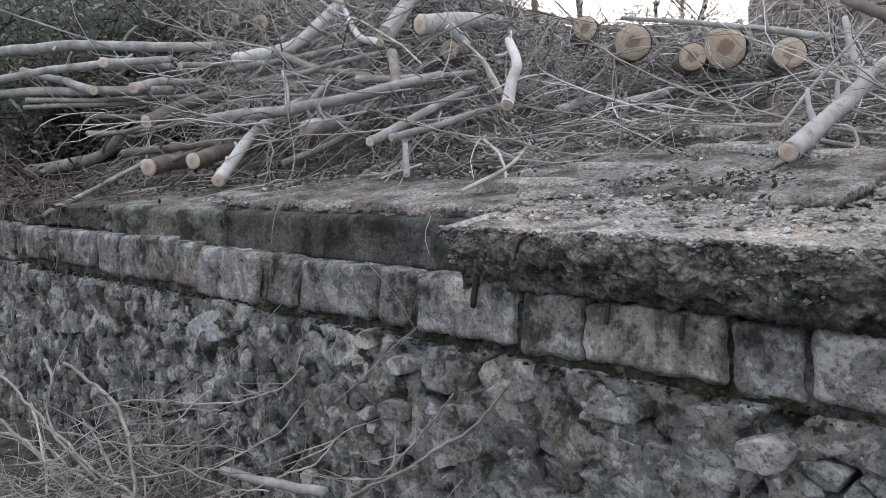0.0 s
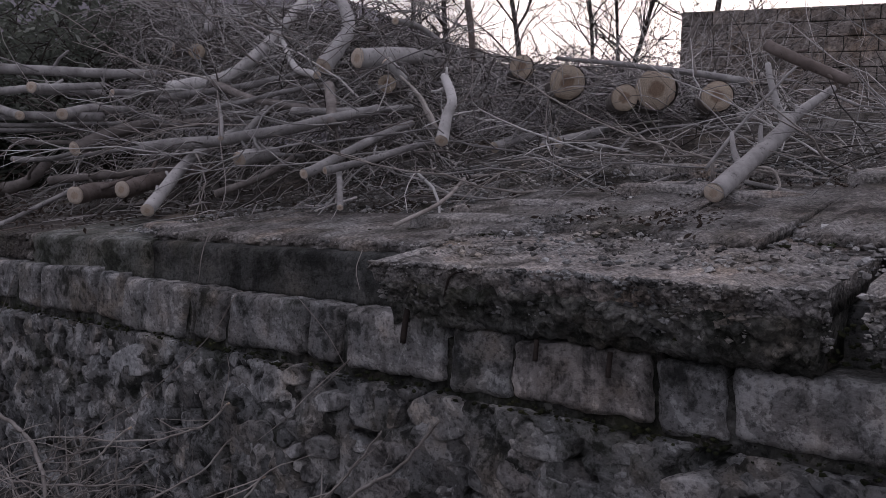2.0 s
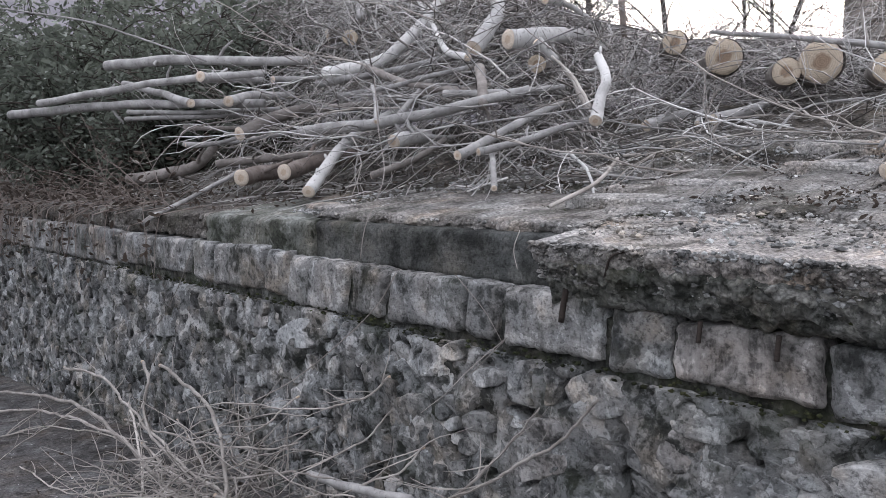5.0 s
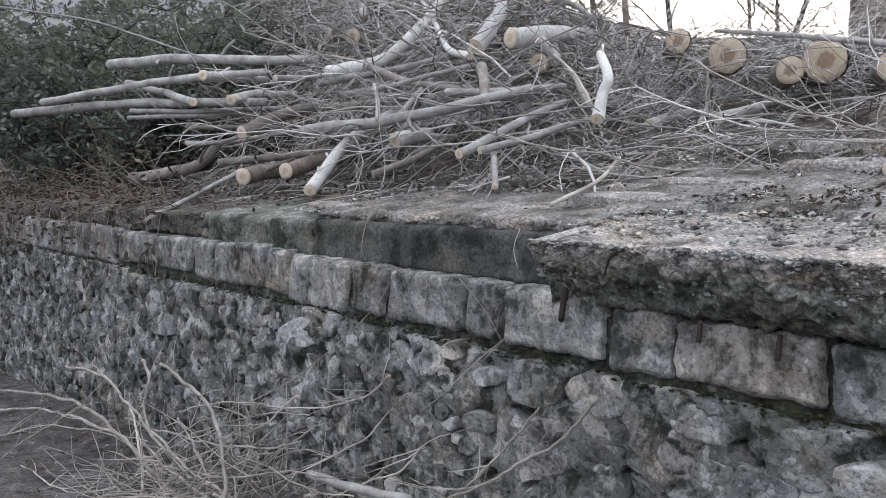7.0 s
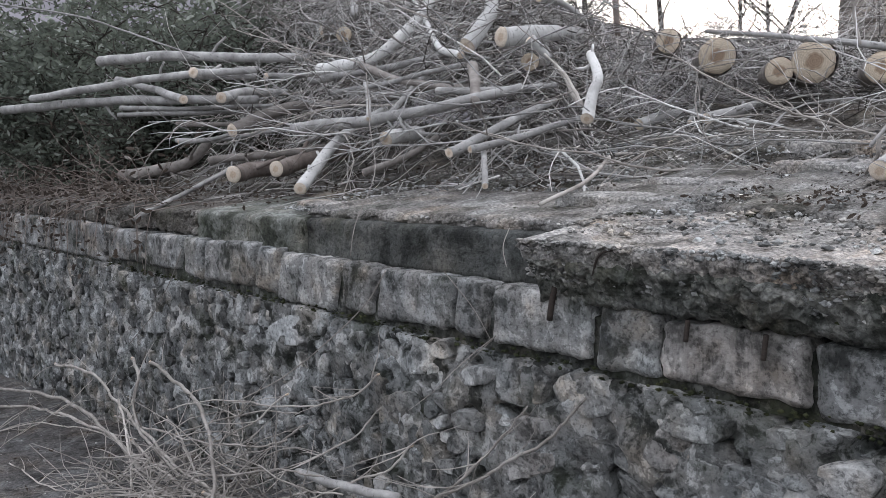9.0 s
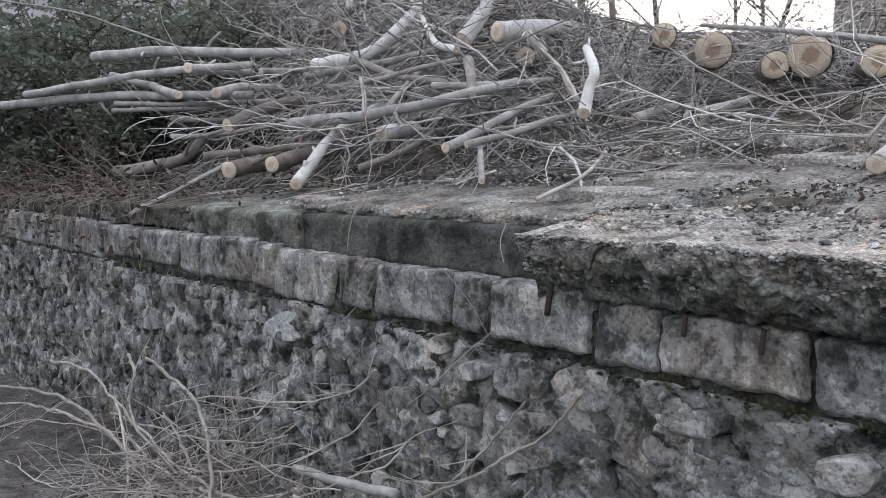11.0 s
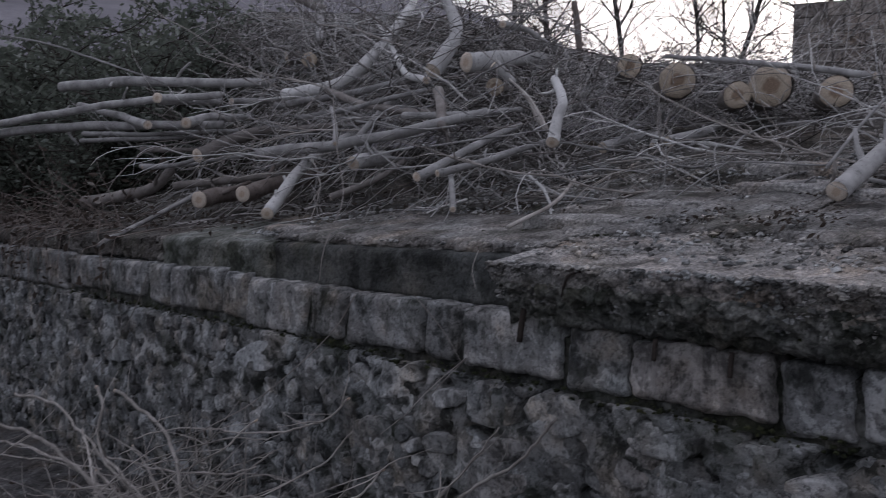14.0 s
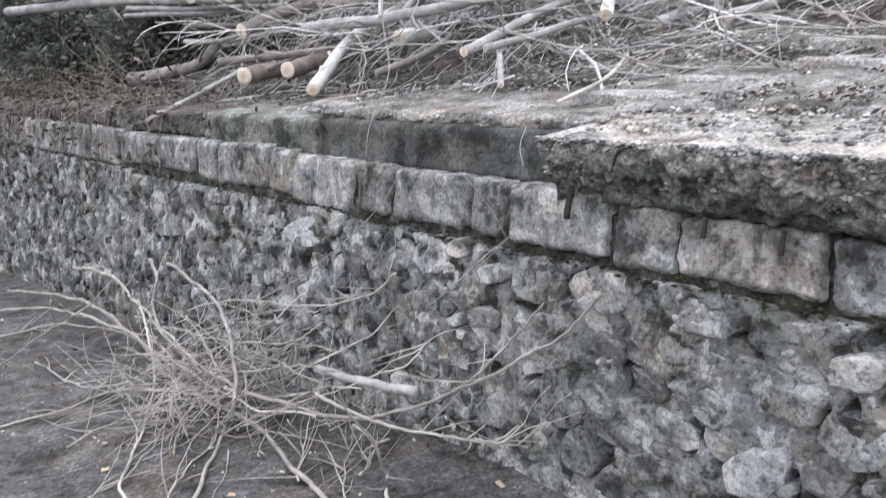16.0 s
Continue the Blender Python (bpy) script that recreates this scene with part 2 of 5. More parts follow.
LEAF = leafy("evergreen_leaf", (0.09, 0.102, 0.085), (0.18, 0.203, 0.166), (0.36, 0.39, 0.35))
DRY_LEAF = leafy("dry_leaf", (0.04, 0.031, 0.025), (0.10, 0.08, 0.066), (0.36, 0.34, 0.31))
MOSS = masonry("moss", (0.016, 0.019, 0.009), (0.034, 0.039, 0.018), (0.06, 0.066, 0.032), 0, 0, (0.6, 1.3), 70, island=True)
RUST, n_, l_, b_ = material("rusty_steel", 0.85)
rn = noise_node(n_, l_, 60, 5, 0.7, coord="Position")
l_.new(ramp(n_, l_, rn.outputs[0], (0.3, (0.025, 0.021, 0.019)), (0.7, (0.07, 0.055, 0.047))).outputs[0], b_.inputs["Base Color"])
BARK["rust"] = RUST
# Distance haze is put into the hill's colours: lighter and bluer than bare woodland.
HILL, n_, l_, b_ = material("hazy_wooded_hillside", 1.0)
hn = noise_node(n_, l_, 0.02, 10, 0.75, coord="Position")
l_.new(ramp(n_, l_, hn.outputs[0], (0.3, (0.13, 0.125, 0.14)), (0.55, (0.20, 0.192, 0.21)), (0.75, (0.28, 0.268, 0.285))).outputs[0], b_.inputs["Base Color"])


# ---- mesh helpers ----
def mesh_of(name, verts, faces, mat, smooth=True):
    me = bpy.data.meshes.new(name)
    me.from_pydata([tuple(v) for v in verts], [], faces)
    me.materials.append(mat)
    if smooth:
        me.polygons.foreach_set("use_smooth", [True] * len(me.polygons))
    me.update()
    return me


def child(name, me, parent, at=None, label=""):
    ob = new(name, me)
    ob.parent = parent
    if at is not None:
        ob.matrix_basis = at
    return tagged(ob, label=label)


def spline(pts, steps):
    """Points along a smooth line through pts."""
    p = [Vector(q) for q in pts]
    p = [p[0] * 2 - p[1]] + p + [p[-1] * 2 - p[-2]]
    res = []
    for i in range(1, len(p) - 2):
        for s in range(steps):
            t = s / steps
            a, b, c, d = p[i - 1:i + 3]
            res.append(0.5 * ((2 * b) + (c - a) * t + (2 * a - 5 * b + 4 * c - d) * t * t + (3 * b - a - 3 * c + d) * t ** 3))
    res.append(p[-2])
    return res


def tube(verts, faces, line, radii, sides=6, rough=0.0, cap0=False, cap1=True):
    """Adds a tapering round rod along the line to verts and faces."""
    up = Vector((0.13, 0.21, 0.97))
    start = len(verts)
    last = len(line) - 1
    for i, p in enumerate(line):
        d = (line[min(i + 1, last)] - line[max(i - 1, 0)]).normalized()
        a = d.cross(up)
        if a.length < 0.1:
            a = d.cross(Vector((1, 0, 0)))
        a.normalize()
        b = d.cross(a)
        for k in range(sides):
            w = 2 * math.pi * k / sides
            r = radii[i]
            if rough:
                r *= 1 + rough * noise.noise(p * 9 + Vector((math.cos(w), math.sin(w), 0)) * 0.7)
            verts.append(p + (a * math.cos(w) + b * math.sin(w)) * r)
    for i in range(last):
        for k in range(sides):
            q = start + i * sides
            faces.append((q + k, q + (k + 1) % sides, q + sides + (k + 1) % sides, q + sides + k))
    if cap0:
        faces.append(tuple(start + k for k in reversed(range(sides))))
    if cap1:
        faces.append(tuple(start + last * sides + k for k in range(sides)))


def base(x):
    return 1.235 + 0.035 * (max(-12, min(x, 2)) + 2)


def terrace(x, y):
    """Height of the upper yard behind the wall."""
    return (base(x) + 0.13 * min(max(y - 2.15, 0), 1.05) + 0.28 * min(max(y - 3.2, 0), 2.0) + 0.03 * min(max(y - 5.2, 0), 90))


def road_height(x):
    return -0.1 + (0.11 if x < -2.2 else 0.03) * (max(min(x, 4), -12) + 2.2)


def heap(x, y):
    """Top of the brushwood heap."""
    k = min(max((-x - 0.80 * y) / (0.18 * y), 0), 1)
    return terrace(x, y) + k * min(max(0, 0.62 * (y - 2.55) - 0.03), 1.15)


def sheet(xs, ys, height):
    verts = [(x, y, height(x, y)) for y in ys for x in xs]
    w = len(xs)
    faces = [(j * w + i, j * w + i + 1, (j + 1) * w + i + 1, (j + 1) * w + i) for j in range(len(ys) - 1) for i in range(w - 1)]
    return verts, faces


def spread(a, b, step):
    k = max(1, round((b - a) / step))
    return [a + (b - a) * i / k for i in range(k + 1)]


def fbm(x, y, z, k):
    return noise.fractal(Vector((x, y, z)) * k, 1.0, 2.0, 4)


# ---- ground ----
xs = [-2500, -900, -300, -100, -40, -20] + spread(-14, 3, 0.06) + [6, 15, 40, 150, 600, 2500]
ys = [-2500, -600, -150, -40, -12, -5, -2] + spread(-0.5, 2.45, 0.05)
tagged(new("road", mesh_of("road", *sheet(xs, ys, lambda x, y: road_height(x) + (0.012 * fbm(x, y, 0, 3.0) + 0.006 * fbm(x, y, 4, 14) if -15 < x < 4 and y > -1 else 0)), ROAD)), kind="structure")
xs = [-2500, -900, -300, -100, -40, -20] + spread(-14, 3, 0.05) + [6, 15, 40, 150, 600, 2500]
ys = spread(2.42, 5.6, 0.05) + [6, 7, 8.5, 10, 14, 20, 40, 90, 200, 600, 2500]


def yard(x, y):
    z = terrace(x, y)
    if -15 < x < 4 and y < 8:
        z += 0.035 * fbm(x, y, 1, 1.3) + 0.014 * fbm(x, y, 5, 8) - 0.02
        if y < 2.9:
            z -= 0.03 * (2.9 - y) / 0.5
        if x > -2.2 and y < 3.5:
            z -= 0.045 * (3.5 - y) / 0.4 if y > 3.1 else 0.06
    return z


tagged(new("ground", mesh_of("ground", *sheet(xs, ys, yard), SOIL)), kind="structure")

# a wooded ridge far behind the yard
profile = [(-180, 5), (-120, 6), (-90, 9), (-78, 11.2), (-66, 11.7), (-63, 12.0), (-60, 12.5), (-57, 12.6), (-54, 12.3), (-51, 11.7), (-48, 11.1), (-43.7, 9.7), (-39.9, 8.0), (-34.6, 6.5), (-26, 5.4), (-15, 4.6), (20, 4), (90, 4), (180, 5)]
verts, faces = [], []
azs = spread(-180, 180, 0.6)
for az in azs:
    rise = np.interp(az, [p[0] for p in profile], [p[1] for p in profile])
    for k in range(9):
        f = k / 8
        dist = 420 + 380 * f
        h = math.tan(radians(rise)) * 800 * (f ** 0.9) + 1.5 + f * 3 * fbm(az * 0.35, f * 2.5, 2, 1.0)
        a = radians(az)
        verts.append((math.sin(a) * dist, math.cos(a) * dist, h if k else -30))
for i in range(len(azs) - 1):
    for k in range(8):
        faces.append((i * 9 + k, i * 9 + k + 1, i * 9 + 10 + k, i * 9 + 9 + k))
tagged(new("backdrop", mesh_of("backdrop", verts, faces, HILL)), kind="structure")


# ---- the retaining wall ----
def rock(corners, depth, seed, flat=0.6, points=11, bulge=0.02, rough=0.1):
    """A worn stone whose outline follows the corners (in the wall's plane x, z): rounded, uneven, proud towards -y."""
    cx = sum(c[0] for c in corners) / len(corners)
    cz = sum(c[1] for c in corners) / len(corners)
    ring = [(a - cx, b - cz) for a, b in corners]
    for _ in range(1):
        cutoff = []
        for i in range(len(ring)):
            a, b = ring[i], ring[(i + 1) % len(ring)]
            cutoff += [(a[0] * 0.78 + b[0] * 0.22, a[1] * 0.78 + b[1] * 0.22), (a[0] * 0.22 + b[0] * 0.78, a[1] * 0.22 + b[1] * 0.78)]
        ring = cutoff
    lens = [math.dist(ring[i], ring[(i + 1) % len(ring)]) for i in range(len(ring))]
    total, even = sum(lens), []
    at, i = 0.0, 0
    for k in range(points):
        want = total * k / points
        while at + lens[i] < want:
            at += lens[i]
            i += 1
        f, a, b = (want - at) / max(lens[i], 1e-6), ring[i], ring[(i + 1) % len(ring)]
        even.append((a[0] + (b[0] - a[0]) * f, a[1] + (b[1] - a[1]) * f))
    rnd = random.Random(seed)
    tilt_x, tilt_z = rnd.uniform(-0.12, 0.12), rnd.uniform(-0.16, 0.08)
    off = Vector((seed * 1.7, seed * 0.9, 0))
    verts, faces = [], []
    for scale, y in ((1.0, depth), (1.0, 0.006), (0.95, -bulge * 0.75), (flat, -bulge)):
        for x, z in even:
            q = 1 + rough * 1.6 * noise.noise(off + Vector((x, 0, z)) * 14)
            jy = bulge * 0.8 * noise.noise(off + Vector((x * scale, 3, z * scale)) * 16) + tilt_x * x + tilt_z * z
            verts.append((x * scale * q, y if y == depth else y + jy, z * scale * q))
    verts.append((0, -bulge * (1.0 + rnd.uniform(-0.4, 0.3)), 0))
    for r in range(3):
        for k in range(points):
            faces.append((r * points + k, r * points + (k + 1) % points, (r + 1) * points + (k + 1) % points, (r + 1) * points + k))
    for k in range(points):
        faces.append((3 * points + k, 3 * points + (k + 1) % points, 4 * points))
    return (cx, cz), verts, faces


def cell(site, others, box):
    """The part of box that lies nearer to site than to any of the others."""
    poly = box
    for o in others:
        mx, mz = (site[0] + o[0]) / 2, (site[1] + o[1]) / 2
        nx, nz = o[0] - site[0], o[1] - site[1]
        out = []
        for i in range(len(poly)):
            a, b = poly[i], poly[(i + 1) % len(poly)]
            da = (a[0] - mx) * nx + (a[1] - mz) * nz
            db = (b[0] - mx) * nx + (b[1] - mz) * nz
            if da <= 0:
                out.append(a)
            if (da < 0) != (db < 0):
                t = da / (da - db)
                out.append((a[0] + (b[0] - a[0]) * t, a[1] + (b[1] - a[1]) * t))
        poly = out
        if len(poly) < 3:
            return []
    return poly


FACE = 2.2


def course_foot(x):
    return 0.80 + 0.035 * (x + 2.5)


# core of the wall with a rough mortar face
xs, zs = spread(-14, -8, 0.05) + spread(-7.98, 2.5, 0.021), spread(0, 1, 0.019)
verts, faces = [], []
for f in zs:
    for x in xs:
        z0, z1 = road_height(x) - 0.25, course_foot(x) + 0.2
        z = z0 + (z1 - z0) * f
        y = FACE - 0.011 + 0.036 * fbm(x, z, 3, 6.5) + 0.02 * fbm(x, z, 8, 17.0)
        y += 0.3 * max(0.0, fbm(x, z, 12, 8.0) - 0.17)
        if z > course_foot(x) - 0.02:
            y += 0.12
        verts.append((x, y, z))
w = len(xs)
for j in range(len(zs) - 1):
    for i in range(w - 1):
        faces.append((j * w + i, j * w + i + 1, (j + 1) * w + i + 1, (j + 1) * w + i))
back = len(verts)
for x in xs:
    verts += [(x, FACE + 0.45, course_foot(x) + 0.2), (x, FACE + 0.45, road_height(x) - 0.25)]
top = (len(zs) - 1) * w
for i in range(w - 1):
    faces += [(top + i, top + i + 1, back + 2 * i + 2, back + 2 * i), (back + 2 * i, back + 2 * i + 2, back + 2 * i + 3, back + 2 * i + 1)]
wall = tagged(new("wall_rubble", mesh_of("wall_rubble", verts, faces, MORTAR)), kind="structure")


def slab_body(name, x0, x1, y0, y1, drop, mat, label, seed, rough, z_off=0.0, fray=0.0, undercut=0.0):
    """A cast slab on the wall: worn top that follows the yard, front face, uneven arrises; frayed where it is broken."""
    fine = 0.016 if fray and x0 > -3 else 0.025
    xs = spread(x0, x1, fine)
    prof = []
    for y in spread(y1, y0 + 0.03, 0.03):
        prof.append((y, 0.0))
    prof += [(y0 + 0.012, -0.006), (y0, -0.022)]
    for f in spread(0, 1, 1 / max(4, round(drop / fine)))[1:]:
        prof.append((y0 + undercut * f ** 1.4, -0.022 - (drop - 0.022) * f))
    prof.append((y1, -drop))
    verts, faces = [], []
    k = len(prof)
    for x in xs:
        e = min(x - x0, x1 - x)
        for y, dz in prof:
            z = terrace(x, max(y, 2.15)) + z_off + dz
            n1, n2 = fbm(x + seed, y, z, 6.0), fbm(x, y + seed, z * 1.3, 22.0)
            yy, zz = y, z
            near = max(0.0, 1 - abs(y - y0) / 0.12)
            if y < y1 - 0.01:
                n3 = fbm(x, y, z, 55.0)
                yy += near * rough * (0.9 * n1 + 0.8 * n2 + 0.55 * n3)
                zz += rough * (0.28 * n1 + 0.22 * n2 + (0.34 + 0.2 * near) * n3)
            if fray and near > 0:
                yy += fray * near * fbm(x * 0.9 + seed, 0, 0, 3.0)
            if fray and y > y1 - 0.25:
                yy += (y - y1 + 0.25) / 0.25 * 0.22 * fbm(x * 1.3 + seed, 5, 0, 2.0)
            xx = x
            if e < 0.03:
                xx += (rough * 0.8) * n1
            verts.append((xx, yy, zz))
    for i in range(len(xs) - 1):
        for j in range(k - 1):
            faces.append((i * k + j, (i + 1) * k + j, (i + 1) * k + j + 1, i * k + j + 1))
        faces.append((i * k + k - 1, (i + 1) * k + k - 1, (i + 1) * k, i * k))
    faces.append(tuple(range(k)))
    faces.append(tuple((len(xs) - 1) * k + j for j in reversed(range(k))))
    return tagged(new(name, mesh_of(name, verts, faces, mat)), label=label, category="slab")


for x0, x1 in ((-60, -13.9), (2.4, 40)):
    z0, z1 = road_height(x0) - 0.3, base(x0) + 0.1
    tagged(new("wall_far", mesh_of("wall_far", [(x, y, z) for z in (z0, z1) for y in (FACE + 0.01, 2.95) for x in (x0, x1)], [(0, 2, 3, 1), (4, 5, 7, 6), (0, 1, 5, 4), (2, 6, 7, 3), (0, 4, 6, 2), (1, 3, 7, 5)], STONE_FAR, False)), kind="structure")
verts = []
for x in (-14, 2.5):
    verts += [(x, 2.36, 0.4), (x, 2.36, base(x) - 0.05), (x, 2.9, base(x) - 0.03), (x, 2.9, 0.4)]
tagged(new("wall_core", mesh_of("wall_core", verts, [(0, 1, 5, 4), (1, 2, 6, 5), (2, 3, 7, 6), (3, 0, 4, 7), (0, 3, 2, 1), (4, 5, 6, 7)], MORTAR, False)), kind="structure")
slab_body("coping_slab", -5.02, -3.80, 2.255, 2.85, 0.185, MOSSY, "moss-stained concrete coping block on the stone wall", 3, 0.014, -0.01)
slab_body("coping_slab", -3.785, -2.03, 2.285, 2.95, 0.19, BEAM, "dark damp concrete coping beam on the stone wall", 7, 0.008, -0.012)
for x0, x1, y0, y1, seed, off, words in ((-2.06, -0.605, 2.09, 2.84, 11, 0.012, "broken overhanging concrete slab with pebbly crumbling edge"), (-0.52, 1.9, 2.11, 2.9, 17, 0.03, "broken concrete slab beside an open gap")):
    cover = slab_body("coping_slab", x0, x1, y0, y1, 0.08, CRUST, words, seed, 0.024, off, 0.05, 0.02)
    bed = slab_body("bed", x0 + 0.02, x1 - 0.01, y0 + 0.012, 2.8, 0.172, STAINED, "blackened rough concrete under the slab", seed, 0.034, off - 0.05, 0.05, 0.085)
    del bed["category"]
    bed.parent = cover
slab_body("concrete_crust", -3.80, -2.06, 2.335, 3.0, 0.05, EARTH, "thin pebbly crust of crumbled concrete along the coping", 29, 0.022, 0.028, 0.05, 0.01)
# cracked layer behind the slabs: separate plates, each a little off its neighbours
for words, plates in (("cracked earthy concrete layer of several ragged plates", ((-2.30, -1.86, 2.66, 0.036), (-1.85, -1.34, 2.68, 0.036))), ("cracked earthy concrete layer beside the broken slab", ((-1.32, -0.90, 2.57, 0.044), (-0.89, -0.34, 2.63, 0.052), (-0.32, 0.55, 2.60, 0.046), (0.57, 1.9, 2.64, 0.05)))):
    crust = tagged(new("concrete_crust"), words, "slab")
    for k, (x0, x1, y0, off) in enumerate(plates):
        plate = slab_body("plate", x0, x1, y0, 3.5, 0.09, EARTH, "", 31 + 7 * k + round(x0 * 10), 0.024, off, 0.14, 0.05)
        del plate["category"]
        plate.parent = crust
slab_body("coping_slab", -13.5, -5.05, 2.27, 2.7, 0.14, SOIL, "overgrown earthy coping along the wall top", 23, 0.03, -0.02)


# ---- felled timber ----
WORDS = {
    "white": "pale smooth-barked felled log with a fresh sawn end",
    "grey": "thin grey-barked felled pole lying in the brush heap",
    "brown": "brown-barked felled pole with a sawn end in the heap",
    "red": "thick reddish-brown log with a torn sawn end",
    "round": "thick sawn trunk section showing its ringed cut face",
}


def log(kind, r, taper, *pts):
    rnd = random.Random(hash(pts) % 100000)
    p0 = Vector(pts[0])
    line = [p - p0 for p in spline(pts, 7 if len(pts) > 2 else 9)]
    k = len(line) - 1
    wob = 0.0 if kind == "round" else r * 0.35
    for i in range(1, k):
        line[i] = line[i] + Vector((0, noise.noise(Vector(pts[0]) + line[i] * 2.2), noise.noise(Vector(pts[0]) * 2 + line[i] * 2.2))) * wob
    sides = 14 if r > 0.03 else 9
    verts, faces = [], []
    radii = [r * (1 - (1 - taper) * i / k) * (1.04 if i == 0 else 1.0) for i in range(k + 1)]
    tube(verts, faces, line, radii, sides, 0.10)
    # knots and side shoots
    if kind != "round":
        for _ in range(rnd.randint(1, 4)):
            i = rnd.randint(2, k - 1)
            d = (line[i] - line[i - 1]).normalized()
            out = d.cross(Vector((rnd.uniform(-1, 1), rnd.uniform(-1, 1), rnd.uniform(-1, 1)))).normalized()
            ln = rnd.choice((0.4, 0.6, 1.2, 2.5)) * r + r
            tube(verts, faces, [line[i], line[i] + out * ln * 0.6 + d * ln * 0.4, line[i] + out * ln + d * ln * 0.9], [radii[i] * 0.45, radii[i] * 0.3, radii[i] * 0.24], 6)
    ob = new("log", mesh_of("log", verts, faces, BARK[kind]))
    ob.location = p0
    tagged(ob, WORDS[kind], "log", "felled logs")
    d = (line[1] - line[0]).normalized()
    tilt = (-d + Vector((0.25, -0.25, 0.05)) + Vector((rnd.uniform(-.15, .15), rnd.uniform(-.15, .15), rnd.uniform(-.15, .15)))).normalized()
    cv, cf = [(0, 0, 0.06)], []
    for ring, h in ((0.5, 0.05), (0.9, 0.03), (1.0, -0.10)):
        for q in range(sides):
            w = 2 * math.pi * q / sides
            s = ring * (1 + 0.04 * rnd.uniform(-1, 1))
            cv.append((s * math.cos(w), s * math.sin(w), h + 0.02 * rnd.uniform(-1, 1)))
    for q in range(sides):
        e = (q + 1) % sides
        cf += [(0, 1 + q, 1 + e), (1 + q, 1 + sides + q, 1 + sides + e, 1 + e), (1 + sides + q, 1 + 2 * sides + q, 1 + 2 * sides + e, 1 + sides + e)]
    m = tilt.to_track_quat("Z", "Y").to_matrix().to_4x4() @ Matrix.Scale(r * 1.0, 4)
    m.translation = -d * r * 0.05
    child("cut_end", mesh_of("cut_end", cv, cf, SAWN_HEART if kind == "round" else SAWN), ob, m, "pale sawn end with growth rings")
    return ob


def stick(kind, r, taper, *pts):
    p0 = Vector(pts[0])
    line = [p - p0 for p in spline(pts, 6)]
    for i in range(1, len(line)):
        line[i] = line[i] + Vector((noise.noise(line[i] * 7), noise.noise(line[i] * 7 + p0), noise.noise(line[i] * 6 - p0))) * r * 0.7
    k = len(line) - 1
    verts, faces = [], []
    tube(verts, faces, line, [r * (1 - (1 - taper) * i / k) for i in range(k + 1)], 7, 0.12, cap0=True)
    name, words, cat = ("stick", "thin dry stick lying among the cut brush", "stick")
    if kind == "rust":
        name, words, cat = "reinforcing_bar", "bent rusty steel bar sticking out of broken concrete", "steel bar"
    ob = new(name, mesh_of(name, verts, faces, BARK[kind]))
    ob.location = p0
    return tagged(ob, words, cat)


def bough(kind, r, taper, *pts):
    """A felled branch lying on the road, with its side twigs."""
    rnd = random.Random(hash(pts) % 99991)
    p0 = Vector(pts[0])
    r *= 0.72
    line = [p - p0 for p in spline(pts, 10)]
    for i in range(1, len(line)):
        line[i] = line[i] + Vector((noise.noise(line[i] * 4), noise.noise(line[i] * 4 + p0), noise.noise(line[i] * 4 - p0))) * 0.02 + Vector((noise.noise(line[i] * 31), noise.noise(line[i] * 31 + p0), noise.noise(line[i] * 31 - p0))) * 0.006
    k = len(line) - 1
    verts, faces = [], []
    tube(verts, faces, line, [r * (1 - (1 - taper) * i / k) for i in range(k + 1)], 7, 0.15, cap0=True)
    ob = new("felled_branch", mesh_of("felled_branch", verts, faces, BARK[kind]))
    ob.location = p0
    tagged(ob, "pale dry felled branch with side twigs on the dirt road", "branch", "branches on the road")
    if r > 0.005:
        cv, cf = [], []
        d = (line[1] - line[0]).normalized()
        tube(cv, cf, [line[0] - d * 0.004, line[0] + d * 0.012], [r * 1.02, r * 1.02], 8, cap0=True)
        child("cut_end", mesh_of("cut_end", cv, cf, SAWN, False), ob, None, "pale cut tip")
    for _ in range(rnd.randint(5, 8)):
        verts, faces = [], []
        i = rnd.randint(1, max(2, int(k * 0.75)))
        d = (line[i] - line[i - 1]).normalized() * rnd.choice((1, 1, -1))
        side = Vector((rnd.uniform(-1, 1), rnd.uniform(-1, 0.6), rnd.uniform(-0.2, 0.8))).normalized()
        ln = rnd.uniform(0.1, 0.42)
        twig = [line[i]]
        way = (d + side * 0.8).normalized()
        for _s in range(5):
            way = (way + Vector((rnd.uniform(-1, 1), rnd.uniform(-1, 1), rnd.uniform(-1, 1))) * 0.22).normalized()
            nxt = twig[-1] + way * ln / 5
            floor = road_height(nxt.x + p0.x) + 0.012 - p0.z
            nxt.z = max(nxt.z, floor)
            nxt.y = min(nxt.y, FACE - 0.05 - p0.y)
            twig.append(nxt)
        rr = rnd.uniform(0.002, 0.0045)
        tube(verts, faces, twig, [rr * (1 - 0.15 * s) for s in range(6)], 5)
        child("twig", mesh_of("twig", verts, faces, BARK["pale"]), ob)
    return ob


